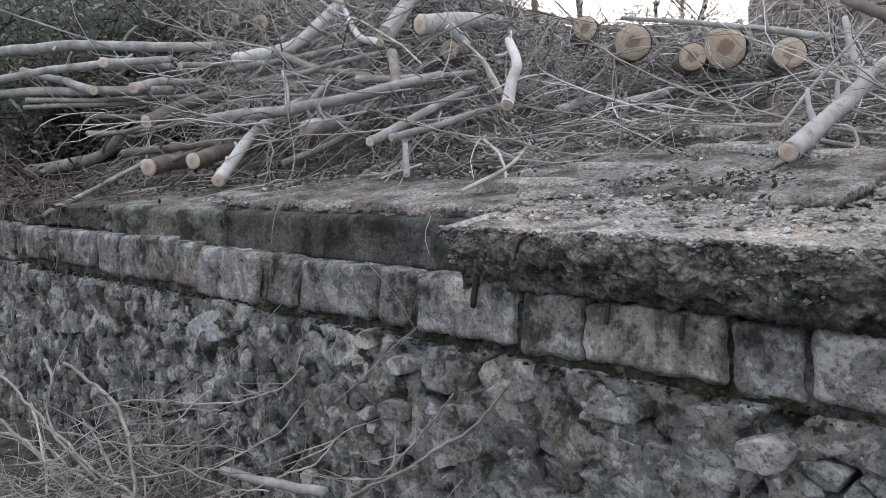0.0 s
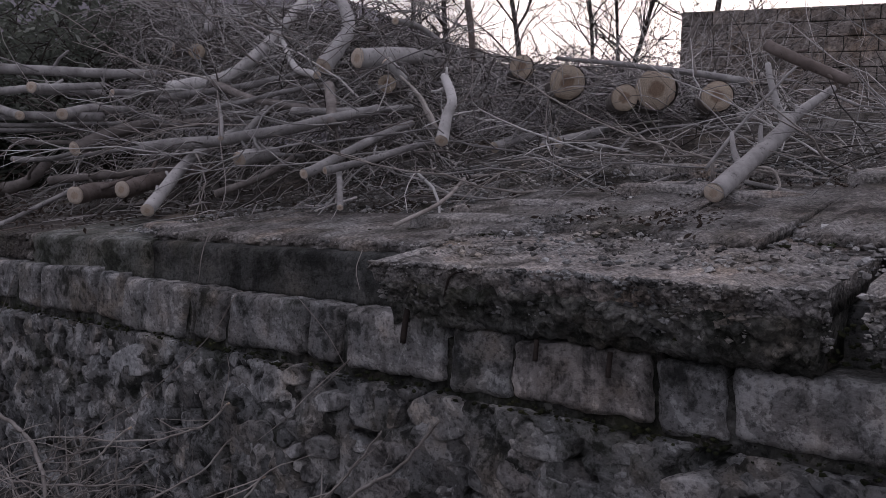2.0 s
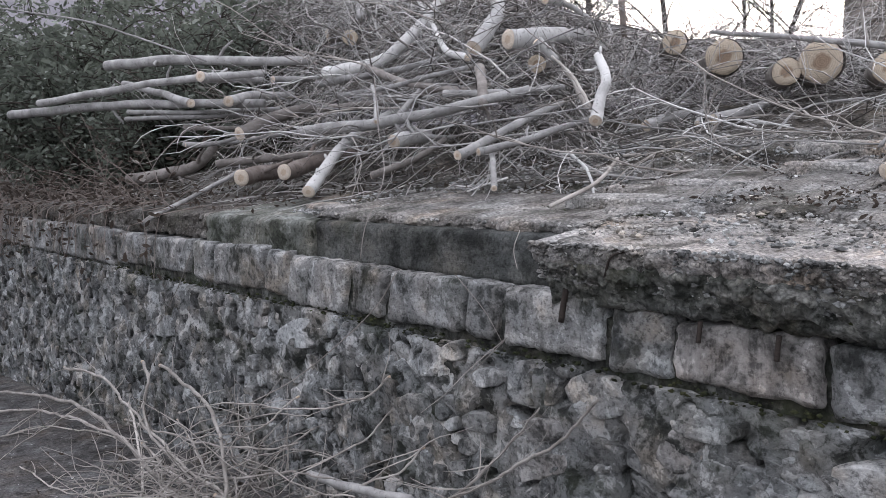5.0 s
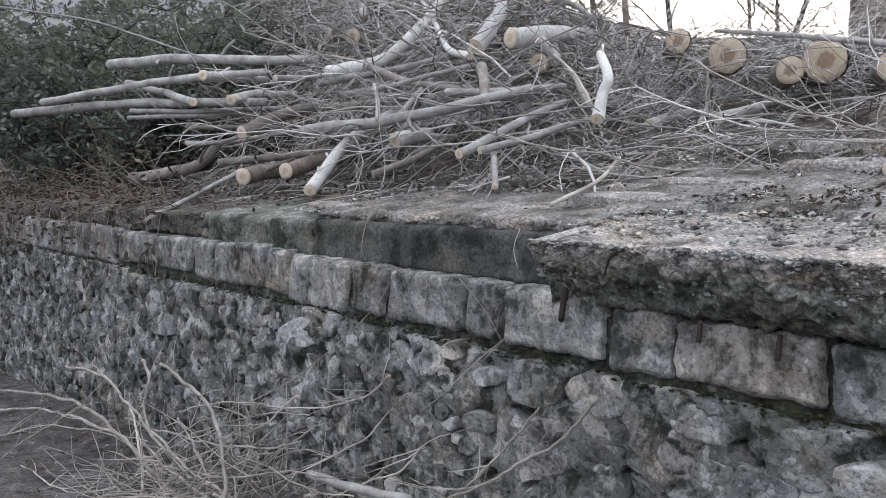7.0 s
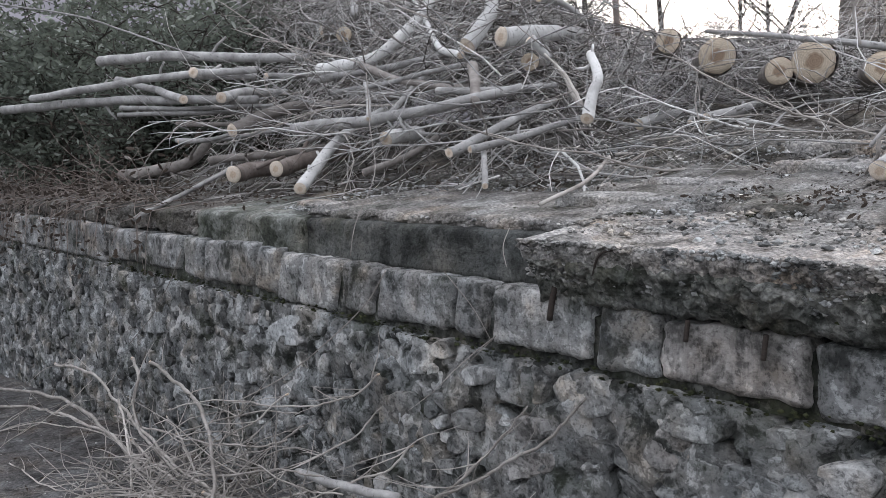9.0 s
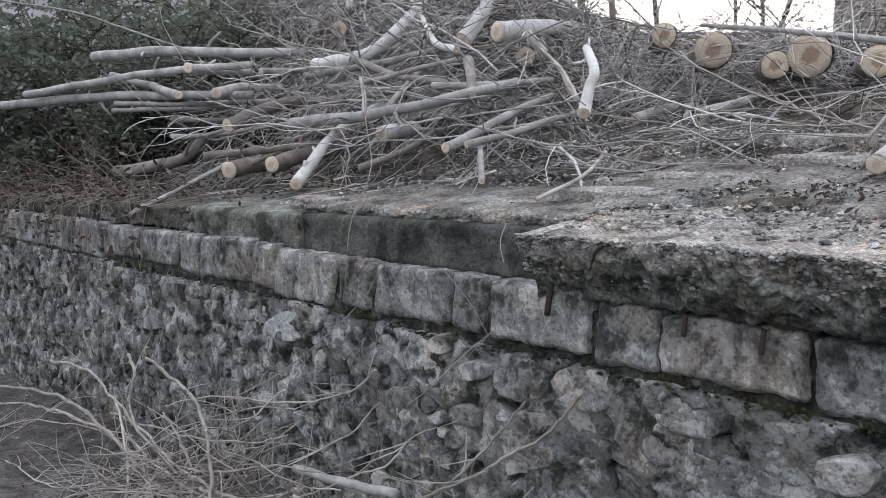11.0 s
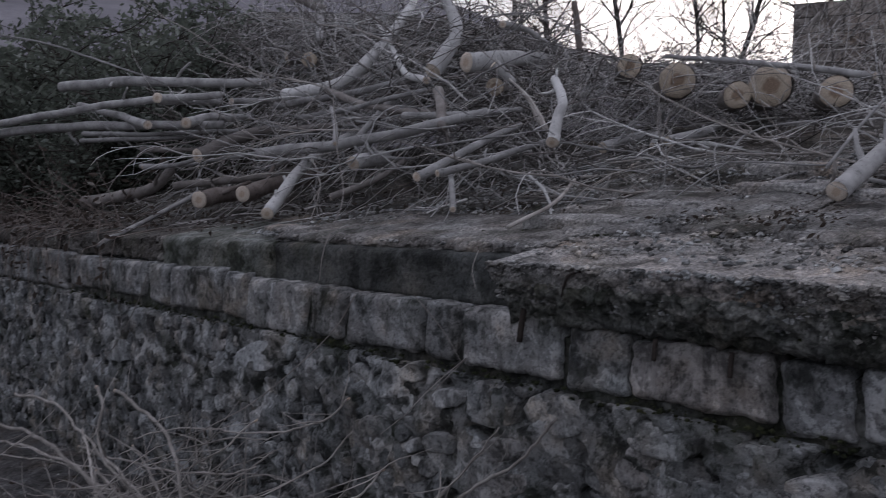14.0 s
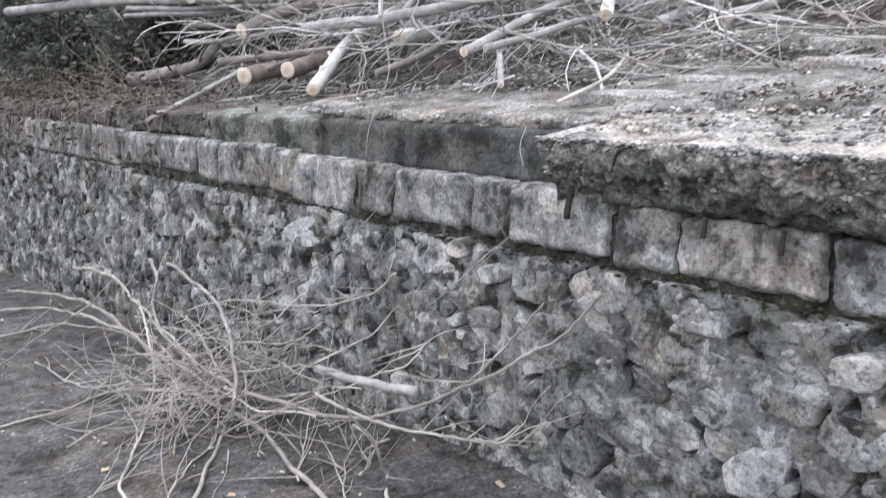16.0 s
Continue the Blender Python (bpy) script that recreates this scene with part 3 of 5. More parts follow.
# poles and logs of the heap
log("grey", 0.047, 0.75, (-8.13, 2.75, 2.28), (-7.12, 3.05, 2.28), (-6.25, 3.80, 2.27))
log("grey", 0.035, 0.75, (-8.88, 2.35, 1.95), (-7.01, 2.85, 2.09), (-6.19, 3.30, 2.13))
log("grey", 0.044, 0.75, (-9.74, 2.30, 1.86), (-7.80, 2.65, 1.91), (-6.01, 3.20, 1.89))
log("grey", 0.026, 0.75, (-5.86, 3.20, 2.06), (-6.04, 4.00, 2.13))
log("brown", 0.021, 0.75, (-6.71, 2.85, 1.70), (-6.29, 3.50, 1.70))
log("grey", 0.018, 0.75, (-6.44, 2.75, 1.56), (-6.30, 3.10, 1.59), (-5.77, 3.50, 1.70))
log("grey", 0.040, 0.60, (-5.28, 3.11, 1.66), (-4.34, 3.20, 1.72), (-3.73, 3.35, 1.82), (-3.44, 3.48, 1.89))
log("white", 0.039, 0.75, (-4.44, 2.64, 1.29), (-4.77, 3.06, 1.52), (-4.88, 3.31, 1.65), (-4.78, 3.63, 1.85))
log("brown", 0.032, 0.75, (-6.11, 2.86, 1.42), (-5.68, 3.06, 1.47), (-5.01, 3.27, 1.54))
log("white", 0.052, 0.60, (-5.81, 3.65, 2.13), (-5.20, 3.67, 2.17), (-5.02, 3.91, 2.40), (-5.10, 4.18, 2.64), (-5.39, 4.60, 2.92))
log("white", 0.055, 0.65, (-4.09, 3.64, 2.18), (-4.11, 3.78, 2.31), (-4.17, 3.92, 2.44), (-4.35, 4.05, 2.61), (-4.61, 4.20, 2.82))
log("white", 0.062, 0.75, (-3.79, 3.65, 2.21), (-3.76, 3.96, 2.26), (-4.26, 4.90, 2.38))
log("white", 0.033, 0.50, (-3.56, 3.66, 2.18), (-3.46, 3.72, 2.07))
log("white", 0.031, 0.70, (-2.64, 3.10, 1.69), (-2.68, 3.18, 1.81), (-2.68, 3.22, 1.89), (-2.80, 3.30, 2.01))
log("grey", 0.027, 0.75, (-3.34, 2.86, 1.52), (-3.35, 3.22, 1.66), (-3.50, 3.82, 1.83))
log("grey", 0.020, 0.75, (-3.19, 2.87, 1.54), (-3.10, 3.18, 1.62), (-3.48, 4.11, 1.75))
log("grey", 0.016, 0.90, (-2.94, 2.74, 1.37), (-3.19, 2.96, 1.53))
log("white", 0.026, 0.50, (-4.09, 3.59, 2.12), (-4.40, 3.68, 2.19), (-4.93, 3.99, 2.45), (-5.49, 4.30, 2.72))
log("brown", 0.044, 0.90, (-7.45, 4.60, 3.31), (-6.67, 4.60, 3.03))
log("grey", 0.037, 0.90, (-6.78, 4.60, 3.20), (-6.70, 4.60, 3.01), (-6.04, 4.12, 2.63))
log("brown", 0.065, 0.90, (-6.66, 4.21, 2.54), (-6.47, 4.53, 2.58))
log("grey", 0.024, 0.70, (-3.90, 4.08, 2.50), (-4.15, 4.60, 2.55), (-3.88, 4.60, 2.39))
log("grey", 0.020, 0.70, (-1.65, 4.30, 2.02), (-2.23, 4.50, 2.14), (-3.20, 4.90, 2.31))
log("red", 0.022, 1.00, (-3.73, 4.60, 2.69), (-3.70, 4.60, 2.54), (-3.67, 4.60, 2.29))
log("grey", 0.016, 0.70, (-2.92, 4.35, 1.71), (-3.25, 4.94, 1.87), (-3.01, 4.60, 1.93))
log("grey", 0.015, 0.90, (-1.62, 3.38, 1.50), (-1.53, 3.43, 1.52))
# A grey pole deep in the heap; brown bark puts its shade into the colour.
log("brown", 0.035, 0.90, (-4.01, 3.62, 2.05), (-3.66, 3.33, 1.80))
log("grey", 0.021, 0.70, (-5.35, 3.44, 1.92), (-4.70, 3.47, 1.97), (-4.03, 3.53, 2.05))
log("grey", 0.023, 0.70, (-4.11, 3.42, 1.89), (-3.63, 3.49, 1.88), (-3.56, 3.89, 1.93))
log("brown", 0.025, 0.70, (-5.57, 3.43, 1.84), (-4.83, 3.52, 1.87), (-4.36, 3.68, 1.96))
log("grey", 0.038, 0.80, (-1.29, 3.06, 1.49), (-1.27, 3.35, 1.61), (-1.27, 3.70, 1.75), (-1.30, 3.80, 1.79))
log("grey", 0.026, 0.70, (-1.30, 3.80, 1.78), (-1.30, 4.10, 1.88), (-1.30, 4.40, 1.98))
log("white", 0.016, 0.80, (-1.31, 3.80, 1.79), (-1.38, 3.85, 1.92), (-1.43, 3.90, 2.05))
log("red", 0.024, 0.90, (-1.33, 3.60, 2.09), (-1.20, 3.62, 2.02), (-1.02, 3.66, 1.93))
log("brown", 0.014, 1.00, (-6.34, 5.20, 3.63), (-5.76, 5.00, 3.17), (-5.23, 4.80, 2.88))
log("brown", 0.055, 0.80, (-5.99, 2.98, 1.65), (-6.03, 3.30, 1.78), (-5.93, 3.60, 1.87))
log("grey", 0.044, 0.80, (-6.59, 2.95, 2.11), (-6.79, 3.30, 2.13), (-6.95, 3.70, 2.14))
log("grey", 0.041, 0.80, (-6.00, 2.90, 1.89), (-6.39, 3.30, 1.96), (-6.63, 3.80, 2.00))
log("grey", 0.034, 0.80, (-6.33, 2.75, 1.88), (-7.27, 2.90, 2.00), (-8.28, 2.95, 2.14))
log("red", 0.060, 0.90, (-5.46, 2.72, 1.34), (-5.57, 2.95, 1.37), (-5.61, 3.30, 1.40))
log("red", 0.055, 0.90, (-5.01, 2.80, 1.39), (-5.12, 3.10, 1.45), (-5.08, 3.50, 1.51))
log("brown", 0.050, 0.80, (-7.52, 2.70, 1.26), (-6.83, 2.85, 1.34), (-6.63, 2.95, 1.42), (-6.67, 3.10, 1.55))
log("grey", 0.020, 0.80, (-6.59, 2.80, 1.57), (-6.29, 2.95, 1.58), (-6.11, 3.10, 1.65))
log("grey", 0.020, 0.80, (-7.43, 2.65, 1.78), (-6.81, 2.90, 1.79), (-6.49, 3.40, 1.81))
log("grey", 0.022, 0.80, (-7.45, 2.68, 1.84), (-6.81, 2.95, 1.83), (-6.29, 3.50, 1.86))
log("grey", 0.030, 0.80, (-5.79, 3.55, 2.04), (-4.95, 3.65, 2.10), (-4.28, 3.75, 2.17))
log("brown", 0.028, 0.70, (-5.11, 3.55, 2.12), (-4.62, 3.50, 1.99), (-4.15, 3.50, 1.92), (-3.95, 3.60, 1.93))
log("grey", 0.022, 0.80, (-4.58, 3.35, 1.71), (-4.47, 3.45, 1.87), (-4.42, 3.60, 2.04))
log("brown", 0.022, 0.80, (-4.16, 2.90, 1.39), (-3.98, 3.10, 1.50), (-3.96, 3.30, 1.61))
log("grey", 0.016, 0.80, (-4.25, 3.00, 1.71), (-4.39, 3.10, 1.83), (-4.57, 3.20, 1.95))
stick("pale", 0.010, 0.70, (-2.71, 3.15, 1.75), (-3.06, 3.40, 1.94), (-3.29, 3.50, 2.06))
log("grey", 0.046, 0.90, (-4.14, 3.05, 1.59), (-4.19, 3.35, 1.63))
log("grey", 0.036, 0.80, (-3.24, 4.30, 1.70), (-3.18, 4.50, 1.76), (-3.14, 4.80, 1.78))
log("grey", 0.034, 0.80, (-2.81, 4.35, 1.73), (-2.75, 4.60, 1.78), (-2.77, 4.90, 1.85))
log("round", 0.088, 0.95, (-2.02, 4.75, 2.00), (-2.24, 5.14, 2.00))
# sawn stumps and short rounds behind the brush
log("round", 0.079, 0.95, (-3.34, 4.70, 2.24), (-3.63, 5.04, 2.24))
log("round", 0.109, 0.95, (-2.92, 4.60, 2.11), (-3.22, 4.98, 2.11))
log("round", 0.119, 0.95, (-2.37, 4.70, 2.05), (-2.63, 5.11, 2.05))
log("round", 0.080, 0.95, (-2.52, 4.60, 2.00), (-2.77, 4.96, 2.00))
log("round", 0.057, 0.95, (-3.79, 3.90, 2.08), (-3.97, 4.18, 2.07))
log("round", 0.063, 0.95, (-5.86, 3.90, 2.43), (-6.09, 4.12, 2.42))
# single sticks
stick("grey", 0.019, 0.80, (-5.67, 2.10, 1.04), (-5.89, 2.49, 1.17), (-5.80, 2.76, 1.31), (-5.77, 2.85, 1.38))
stick("pale", 0.009, 1.00, (-2.35, 2.49, 1.33), (-2.34, 2.71, 1.40), (-2.43, 2.91, 1.44), (-2.74, 3.40, 1.51))
stick("pale", 0.013, 1.00, (-3.33, 3.63, 2.01), (-3.23, 3.61, 1.92), (-3.02, 3.49, 1.77))
stick("grey", 0.010, 0.80, (-1.34, 3.49, 1.53), (-0.98, 3.24, 1.48), (-0.69, 3.03, 1.46))
stick("grey", 0.008, 0.60, (-1.43, 3.30, 1.58), (-1.38, 3.45, 1.73), (-1.31, 3.60, 1.89), (-1.24, 3.80, 2.05))
stick("pale", 0.005, 1.00, (-1.27, 3.35, 1.59), (-1.17, 3.30, 1.58), (-1.14, 3.30, 1.52), (-1.15, 3.25, 1.48), (-1.05, 3.10, 1.41), (-1.02, 2.95, 1.35), (-0.94, 2.61, 1.35))
stick("pale", 0.008, 0.90, (-1.48, 3.35, 1.45), (-1.36, 3.20, 1.53), (-1.36, 3.20, 1.60))
stick("pale", 0.007, 1.00, (-1.80, 4.00, 2.30), (-1.85, 4.00, 2.20), (-1.81, 4.00, 2.04))
stick("brown", 0.003, 0.70, (-3.92, 2.75, 1.95), (-3.67, 2.60, 1.64), (-3.35, 2.40, 1.42), (-3.22, 2.20, 1.20), (-3.22, 2.17, 1.05))
stick("pale", 0.002, 0.70, (-2.30, 2.27, 1.25), (-2.30, 2.24, 1.18), (-2.26, 2.22, 1.11))
stick("brown", 0.002, 0.70, (-2.56, 2.17, 1.06), (-2.47, 2.16, 1.01), (-2.36, 2.16, 0.93), (-2.27, 2.16, 0.83))
stick("brown", 0.0028, 1.00, (-2.88, 2.12, 1.03), (-3.00, 2.10, 0.87), (-3.21, 2.05, 0.68), (-3.53, 2.00, 0.45), (-3.77, 1.85, 0.28), (-3.99, 1.80, 0.12))
stick("brown", 0.003, 0.80, (-4.91, 2.10, 0.92), (-5.04, 2.08, 0.72), (-5.28, 2.06, 0.47), (-5.68, 2.05, 0.20))
stick("grey", 0.009, 0.80, (-9.66, 2.20, 2.92), (-8.00, 2.50, 2.65), (-7.34, 2.80, 2.45), (-6.57, 3.00, 2.23))
stick("rust", 0.004, 1.00, (-1.60, 2.10, 1.25), (-1.70, 2.08, 1.23), (-1.75, 2.10, 1.15))
stick("rust", 0.008, 1.00, (-1.44, 2.17, 1.05), (-1.44, 2.165, 0.985))
stick("rust", 0.008, 1.00, (-1.19, 2.17, 1.05), (-1.19, 2.165, 0.98))
stick("pale", 0.003, 0.60, (-1.78, 2.45, 1.31), (-1.70, 2.50, 1.315), (-1.66, 2.44, 1.31), (-1.55, 2.40, 1.305))
stick("pale", 0.003, 0.60, (-1.85, 2.50, 1.31), (-1.80, 2.36, 1.29), (-1.74, 2.30, 1.285))
stick("rust", 0.011, 1.00, (-1.97, 2.17, 1.08), (-1.99, 2.17, 0.96))
# felled branches on the road
bough("pale", 0.017, 0.90, (-8.68, 1.80, -0.75), (-6.82, 1.78, -0.37), (-5.69, 1.72, -0.20), (-5.06, 1.68, -0.18), (-4.26, 1.60, -0.17), (-3.78, 1.55, -0.13), (-3.42, 1.67, -0.21), (-2.86, 1.55, -0.15), (-2.47, 1.49, -0.11))
bough("pale", 0.013, 0.90, (-7.92, 1.47, -0.71), (-7.12, 1.68, -0.52), (-5.84, 1.65, -0.26), (-4.79, 1.62, -0.12), (-4.17, 1.60, -0.12))
bough("pale", 0.007, 0.70, (-6.74, 1.22, -0.58), (-6.44, 1.62, -0.47), (-5.28, 1.65, -0.21), (-4.52, 1.65, -0.06))
bough("pale", 0.011, 0.60, (-4.47, 0.78, -0.33), (-4.52, 1.08, -0.34), (-4.58, 1.40, -0.34), (-4.09, 1.50, -0.18), (-3.57, 1.60, -0.05))
bough("pale", 0.006, 0.70, (-3.87, 0.95, -0.26), (-4.15, 1.40, -0.29), (-3.87, 1.50, -0.12))
bough("pale", 0.006, 0.70, (-5.72, 1.28, -0.47), (-4.95, 1.30, -0.38), (-4.70, 1.44, -0.35), (-4.14, 1.50, -0.08))
bough("pale", 0.010, 0.90, (-3.06, 0.94, -0.17), (-3.33, 1.01, -0.20), (-3.99, 1.37, -0.28), (-4.18, 1.50, -0.13), (-4.54, 1.60, -0.06), (-4.93, 1.70, 0.06))
bough("pale", 0.006, 0.70, (-3.19, 0.82, -0.19), (-3.33, 1.05, -0.20), (-3.87, 1.42, -0.26), (-4.08, 1.55, -0.04))
bough("pale", 0.009, 0.70, (-3.44, 1.28, -0.22), (-3.78, 1.45, -0.25), (-4.09, 1.55, -0.14), (-4.48, 1.65, -0.09))
bough("pale", 0.007, 0.80, (-2.94, 1.05, -0.16), (-3.28, 1.30, -0.20), (-3.52, 1.53, -0.23), (-3.59, 1.55, -0.04))
bough("pale", 0.014, 0.90, (-4.81, 1.85, 0.28), (-4.33, 1.82, 0.26), (-3.90, 1.76, 0.20), (-3.61, 1.66, 0.07), (-3.40, 1.55, -0.05), (-3.47, 1.52, -0.22), (-2.87, 1.12, -0.15))
bough("pale", 0.014, 0.80, (-4.96, 1.80, 0.28), (-4.85, 1.78, 0.17), (-4.80, 1.74, 0.03), (-4.43, 1.68, -0.05), (-3.81, 1.60, -0.04))
bough("pale", 0.013, 0.80, (-6.70, 1.85, -0.12), (-5.72, 1.82, 0.01), (-5.03, 1.75, -0.03), (-4.13, 1.65, -0.04), (-3.45, 1.60, -0.01))
bough("pale", 0.007, 0.70, (-2.90, 2.10, 0.58), (-3.04, 2.05, 0.45), (-3.39, 2.00, 0.34), (-4.16, 1.90, 0.20), (-4.46, 1.80, 0.09))
bough("pale", 0.006, 0.60, (-2.86, 2.08, 0.44), (-2.94, 1.98, 0.30), (-3.19, 1.90, 0.15), (-3.49, 1.80, -0.00))
bough("pale", 0.007, 0.60, (-2.60, 2.05, 0.36), (-2.64, 1.95, 0.26), (-2.93, 1.88, 0.11), (-3.20, 1.75, -0.05), (-3.39, 1.65, -0.13))
bough("pale", 0.014, 0.50, (-3.57, 1.60, -0.04), (-3.33, 1.68, -0.02), (-3.00, 1.72, -0.00), (-2.75, 1.76, 0.05), (-2.55, 1.84, 0.13), (-2.33, 1.92, 0.25), (-2.17, 2.00, 0.36), (-2.05, 2.05, 0.47), (-1.88, 2.09, 0.60), (-1.78, 2.12, 0.73))
bough("pale", 0.009, 0.50, (-2.33, 1.92, 0.25), (-2.23, 2.00, 0.36), (-2.13, 2.06, 0.50), (-2.04, 2.12, 0.65))
bough("pale", 0.011, 0.50, (-2.91, 1.70, 0.12), (-2.62, 1.75, 0.10), (-2.45, 1.82, 0.10), (-2.27, 1.90, 0.10), (-2.13, 1.97, 0.13), (-2.07, 2.05, 0.19))
bough("pale", 0.006, 0.60, (-2.19, 1.94, 0.12), (-2.09, 1.99, 0.12), (-2.02, 2.04, 0.12))
bough("pale", 0.011, 0.70, (-2.31, 1.64, -0.09), (-2.54, 1.78, -0.12), (-2.36, 1.60, 0.15), (-2.64, 1.70, 0.08))
bough("pale", 0.006, 0.70, (-2.43, 1.53, -0.10), (-2.76, 1.73, -0.14), (-2.61, 1.68, 0.10))
bough("pale", 0.006, 0.70, (-3.10, 1.52, -0.18), (-3.38, 1.70, -0.21), (-3.34, 1.60, -0.10))
bough("pale", 0.007, 0.70, (-2.75, 1.51, -0.14), (-3.06, 1.71, -0.17), (-3.02, 1.62, 0.00))
bough("pale", 0.007, 0.90, (-2.62, 1.72, -0.13), (-2.67, 1.80, -0.13), (-2.81, 1.85, -0.15), (-2.40, 1.70, 0.11))
bough("pale", 0.004, 0.80, (-5.71, 1.04, -0.47), (-6.43, 1.46, -0.55), (-5.92, 1.60, -0.27), (-5.51, 1.75, 0.03))
bough("pale", 0.009, 0.60, (-5.14, 1.75, -0.11), (-4.16, 1.70, 0.05), (-3.50, 1.72, 0.17), (-3.17, 1.80, 0.27))
bough("pale", 0.009, 0.60, (-4.22, 1.62, -0.10), (-3.56, 1.66, 0.03), (-3.19, 1.75, 0.15), (-2.88, 1.82, 0.20))
bough("pale", 0.010, 0.60, (-4.63, 1.66, -0.10), (-3.95, 1.60, -0.08), (-3.34, 1.60, -0.06), (-2.85, 1.66, 0.05))
bough("pale", 0.007, 0.60, (-4.32, 1.74, 0.10), (-3.87, 1.66, 0.05), (-3.65, 1.58, -0.10))
bough("pale", 0.007, 0.60, (-3.41, 1.95, 0.40), (-3.57, 1.85, 0.24), (-3.87, 1.75, 0.06), (-4.31, 1.62, -0.19))
bough("pale", 0.006, 0.60, (-3.27, 1.95, 0.28), (-3.37, 1.86, 0.18), (-3.68, 1.75, 0.03), (-3.90, 1.60, -0.15))
bough("pale", 0.007, 0.60, (-4.14, 1.72, 0.06), (-3.74, 1.82, 0.23), (-3.31, 1.95, 0.34))
bough("pale", 0.006, 0.60, (-2.80, 1.85, 0.14), (-3.01, 1.76, 0.09), (-3.22, 1.62, -0.07), (-3.53, 1.57, -0.23))
stick("grey", 0.021, 0.95, (-3.32, 1.95, 0.05), (-2.83, 1.90, 0.15), (-2.44, 1.85, 0.24))


# ---- brushwood ----
def twig_line(rnd, p, way, ln, bend, floor=None, segs=5, roof=None):
    res = [p]
    curl = Vector((rnd.uniform(-1, 1), rnd.uniform(-1, 1), rnd.uniform(-1, 0.6))) * bend * 1.1
    for _ in range(segs):
        way = (way + curl + Vector((rnd.uniform(-1, 1), rnd.uniform(-1, 1), rnd.uniform(-1, 1))) * bend * 1.25).normalized()
        q = res[-1] + way * ln / segs
        if roof:
            q.z = min(q.z, roof(q.x, q.y))
        if floor:
            q.z = max(q.z, floor(q.x, q.y) + 0.006)
        res.append(q)
    return res


def add_twig(rnd, verts, faces, p, way, ln, r, bend, floor=None, roof=None):
    line = twig_line(rnd, p, way, ln, bend, floor, 7, roof)
    tube(verts, faces, line, [r * (1 - 0.1 * s) for s in range(8)], 3)
    for _ in range(rnd.choice((0, 1, 2, 3))):
        i = rnd.randint(1, 6)
        side = Vector((rnd.uniform(-1, 1), rnd.uniform(-1, 1), rnd.uniform(-0.5, 1))).normalized()
        w2 = ((line[i + 1] - line[i]).normalized() + side * 0.7).normalized()
        l2 = twig_line(rnd, line[i], w2, ln * rnd.uniform(0.25, 0.5), bend, floor, 3, roof)
        tube(verts, faces, l2, [r * 0.6, r * 0.5, r * 0.4, r * 0.3], 3)


rnd = random.Random(5)
verts, faces = [], []
for num in range(1000):
    under = num % 10 < 7
    y = 3.15 + 1.8 * rnd.random() ** 0.7
    x = rnd.uniform(-7.3, -0.84 * y)
    z = heap(x, y) + (rnd.uniform(-0.5, -0.2) if under else rnd.uniform(-0.12, 0.05))
    a = rnd.gauss(0.25, 1.0) + (math.pi if rnd.random() < 0.5 else 0)
    lift = rnd.gauss(0.05, 0.45)
    add_twig(rnd, verts, faces, Vector((x, y, max(z, terrace(x, y)))), Vector((math.cos(a), math.sin(a), lift)), rnd.uniform(0.4, 1.4), rnd.choice((0.0025, 0.003, 0.004, 0.004, 0.005, 0.008)), 0.38, terrace, (lambda u, v: heap(u, v) - 0.2) if under else None)
tagged(new("brushwood", mesh_of("brushwood", verts, faces, TWIG)), "heap of tangled grey cut brushwood on the wall top", "brushwood", kind="stuff")

verts, faces = [], []
for _ in range(400):
    x, y = rnd.uniform(-3.3, 1.4), 3.35 + 2.2 * rnd.random() ** 0.7
    a = rnd.gauss(0.2, 0.9) + (math.pi if rnd.random() < 0.5 else 0)
    z = terrace(x, y) + rnd.uniform(0.0, 0.09)
    add_twig(rnd, verts, faces, Vector((x, y, z)), Vector((math.cos(a), math.sin(a), rnd.gauss(0.03, 0.12))), rnd.uniform(0.3, 1.1), rnd.choice((0.002, 0.003, 0.003, 0.004, 0.006)), 0.42, terrace)
tagged(new("scattered_twigs", mesh_of("scattered_twigs", verts, faces, TWIG)), "thin dry twigs scattered over soil and broken concrete", "twigs", kind="stuff")

# the deep back of the heap: crossed and arching pale twigs piled up to its crest
def crest(x, y):
    k = y / 4.6
    return 1.56 + k * (np.interp(x / k, (-8.0, -6.1, -4.7, -3.9, -3.2, -2.2, -1.7, -1.0), (3.1, 2.85, 2.6, 2.36, 2.18, 2.1, 2.0, 1.75)) - 1.56)


verts, faces = [], []
for _ in range(4200):
    y = rnd.uniform(4.2, 6.6)
    x = -y * rnd.uniform(0.42, 1.85)
    if x > -0.78 * y and y < 5.2:
        y += 1.2
    low = terrace(x, y)
    z = low + (crest(x, y) - low) * (1 - 0.75 * rnd.random() ** 1.4)
    a = rnd.uniform(0, 2 * math.pi)
    add_twig(rnd, verts, faces, Vector((x, y, z)), Vector((math.cos(a), 0.6 * math.sin(a), rnd.gauss(0.05, 0.5))), rnd.uniform(0.35, 1.1), rnd.choice((0.0025, 0.003, 0.004, 0.005, 0.007)), 0.36, terrace, lambda u, v: crest(u, v) + 0.06)
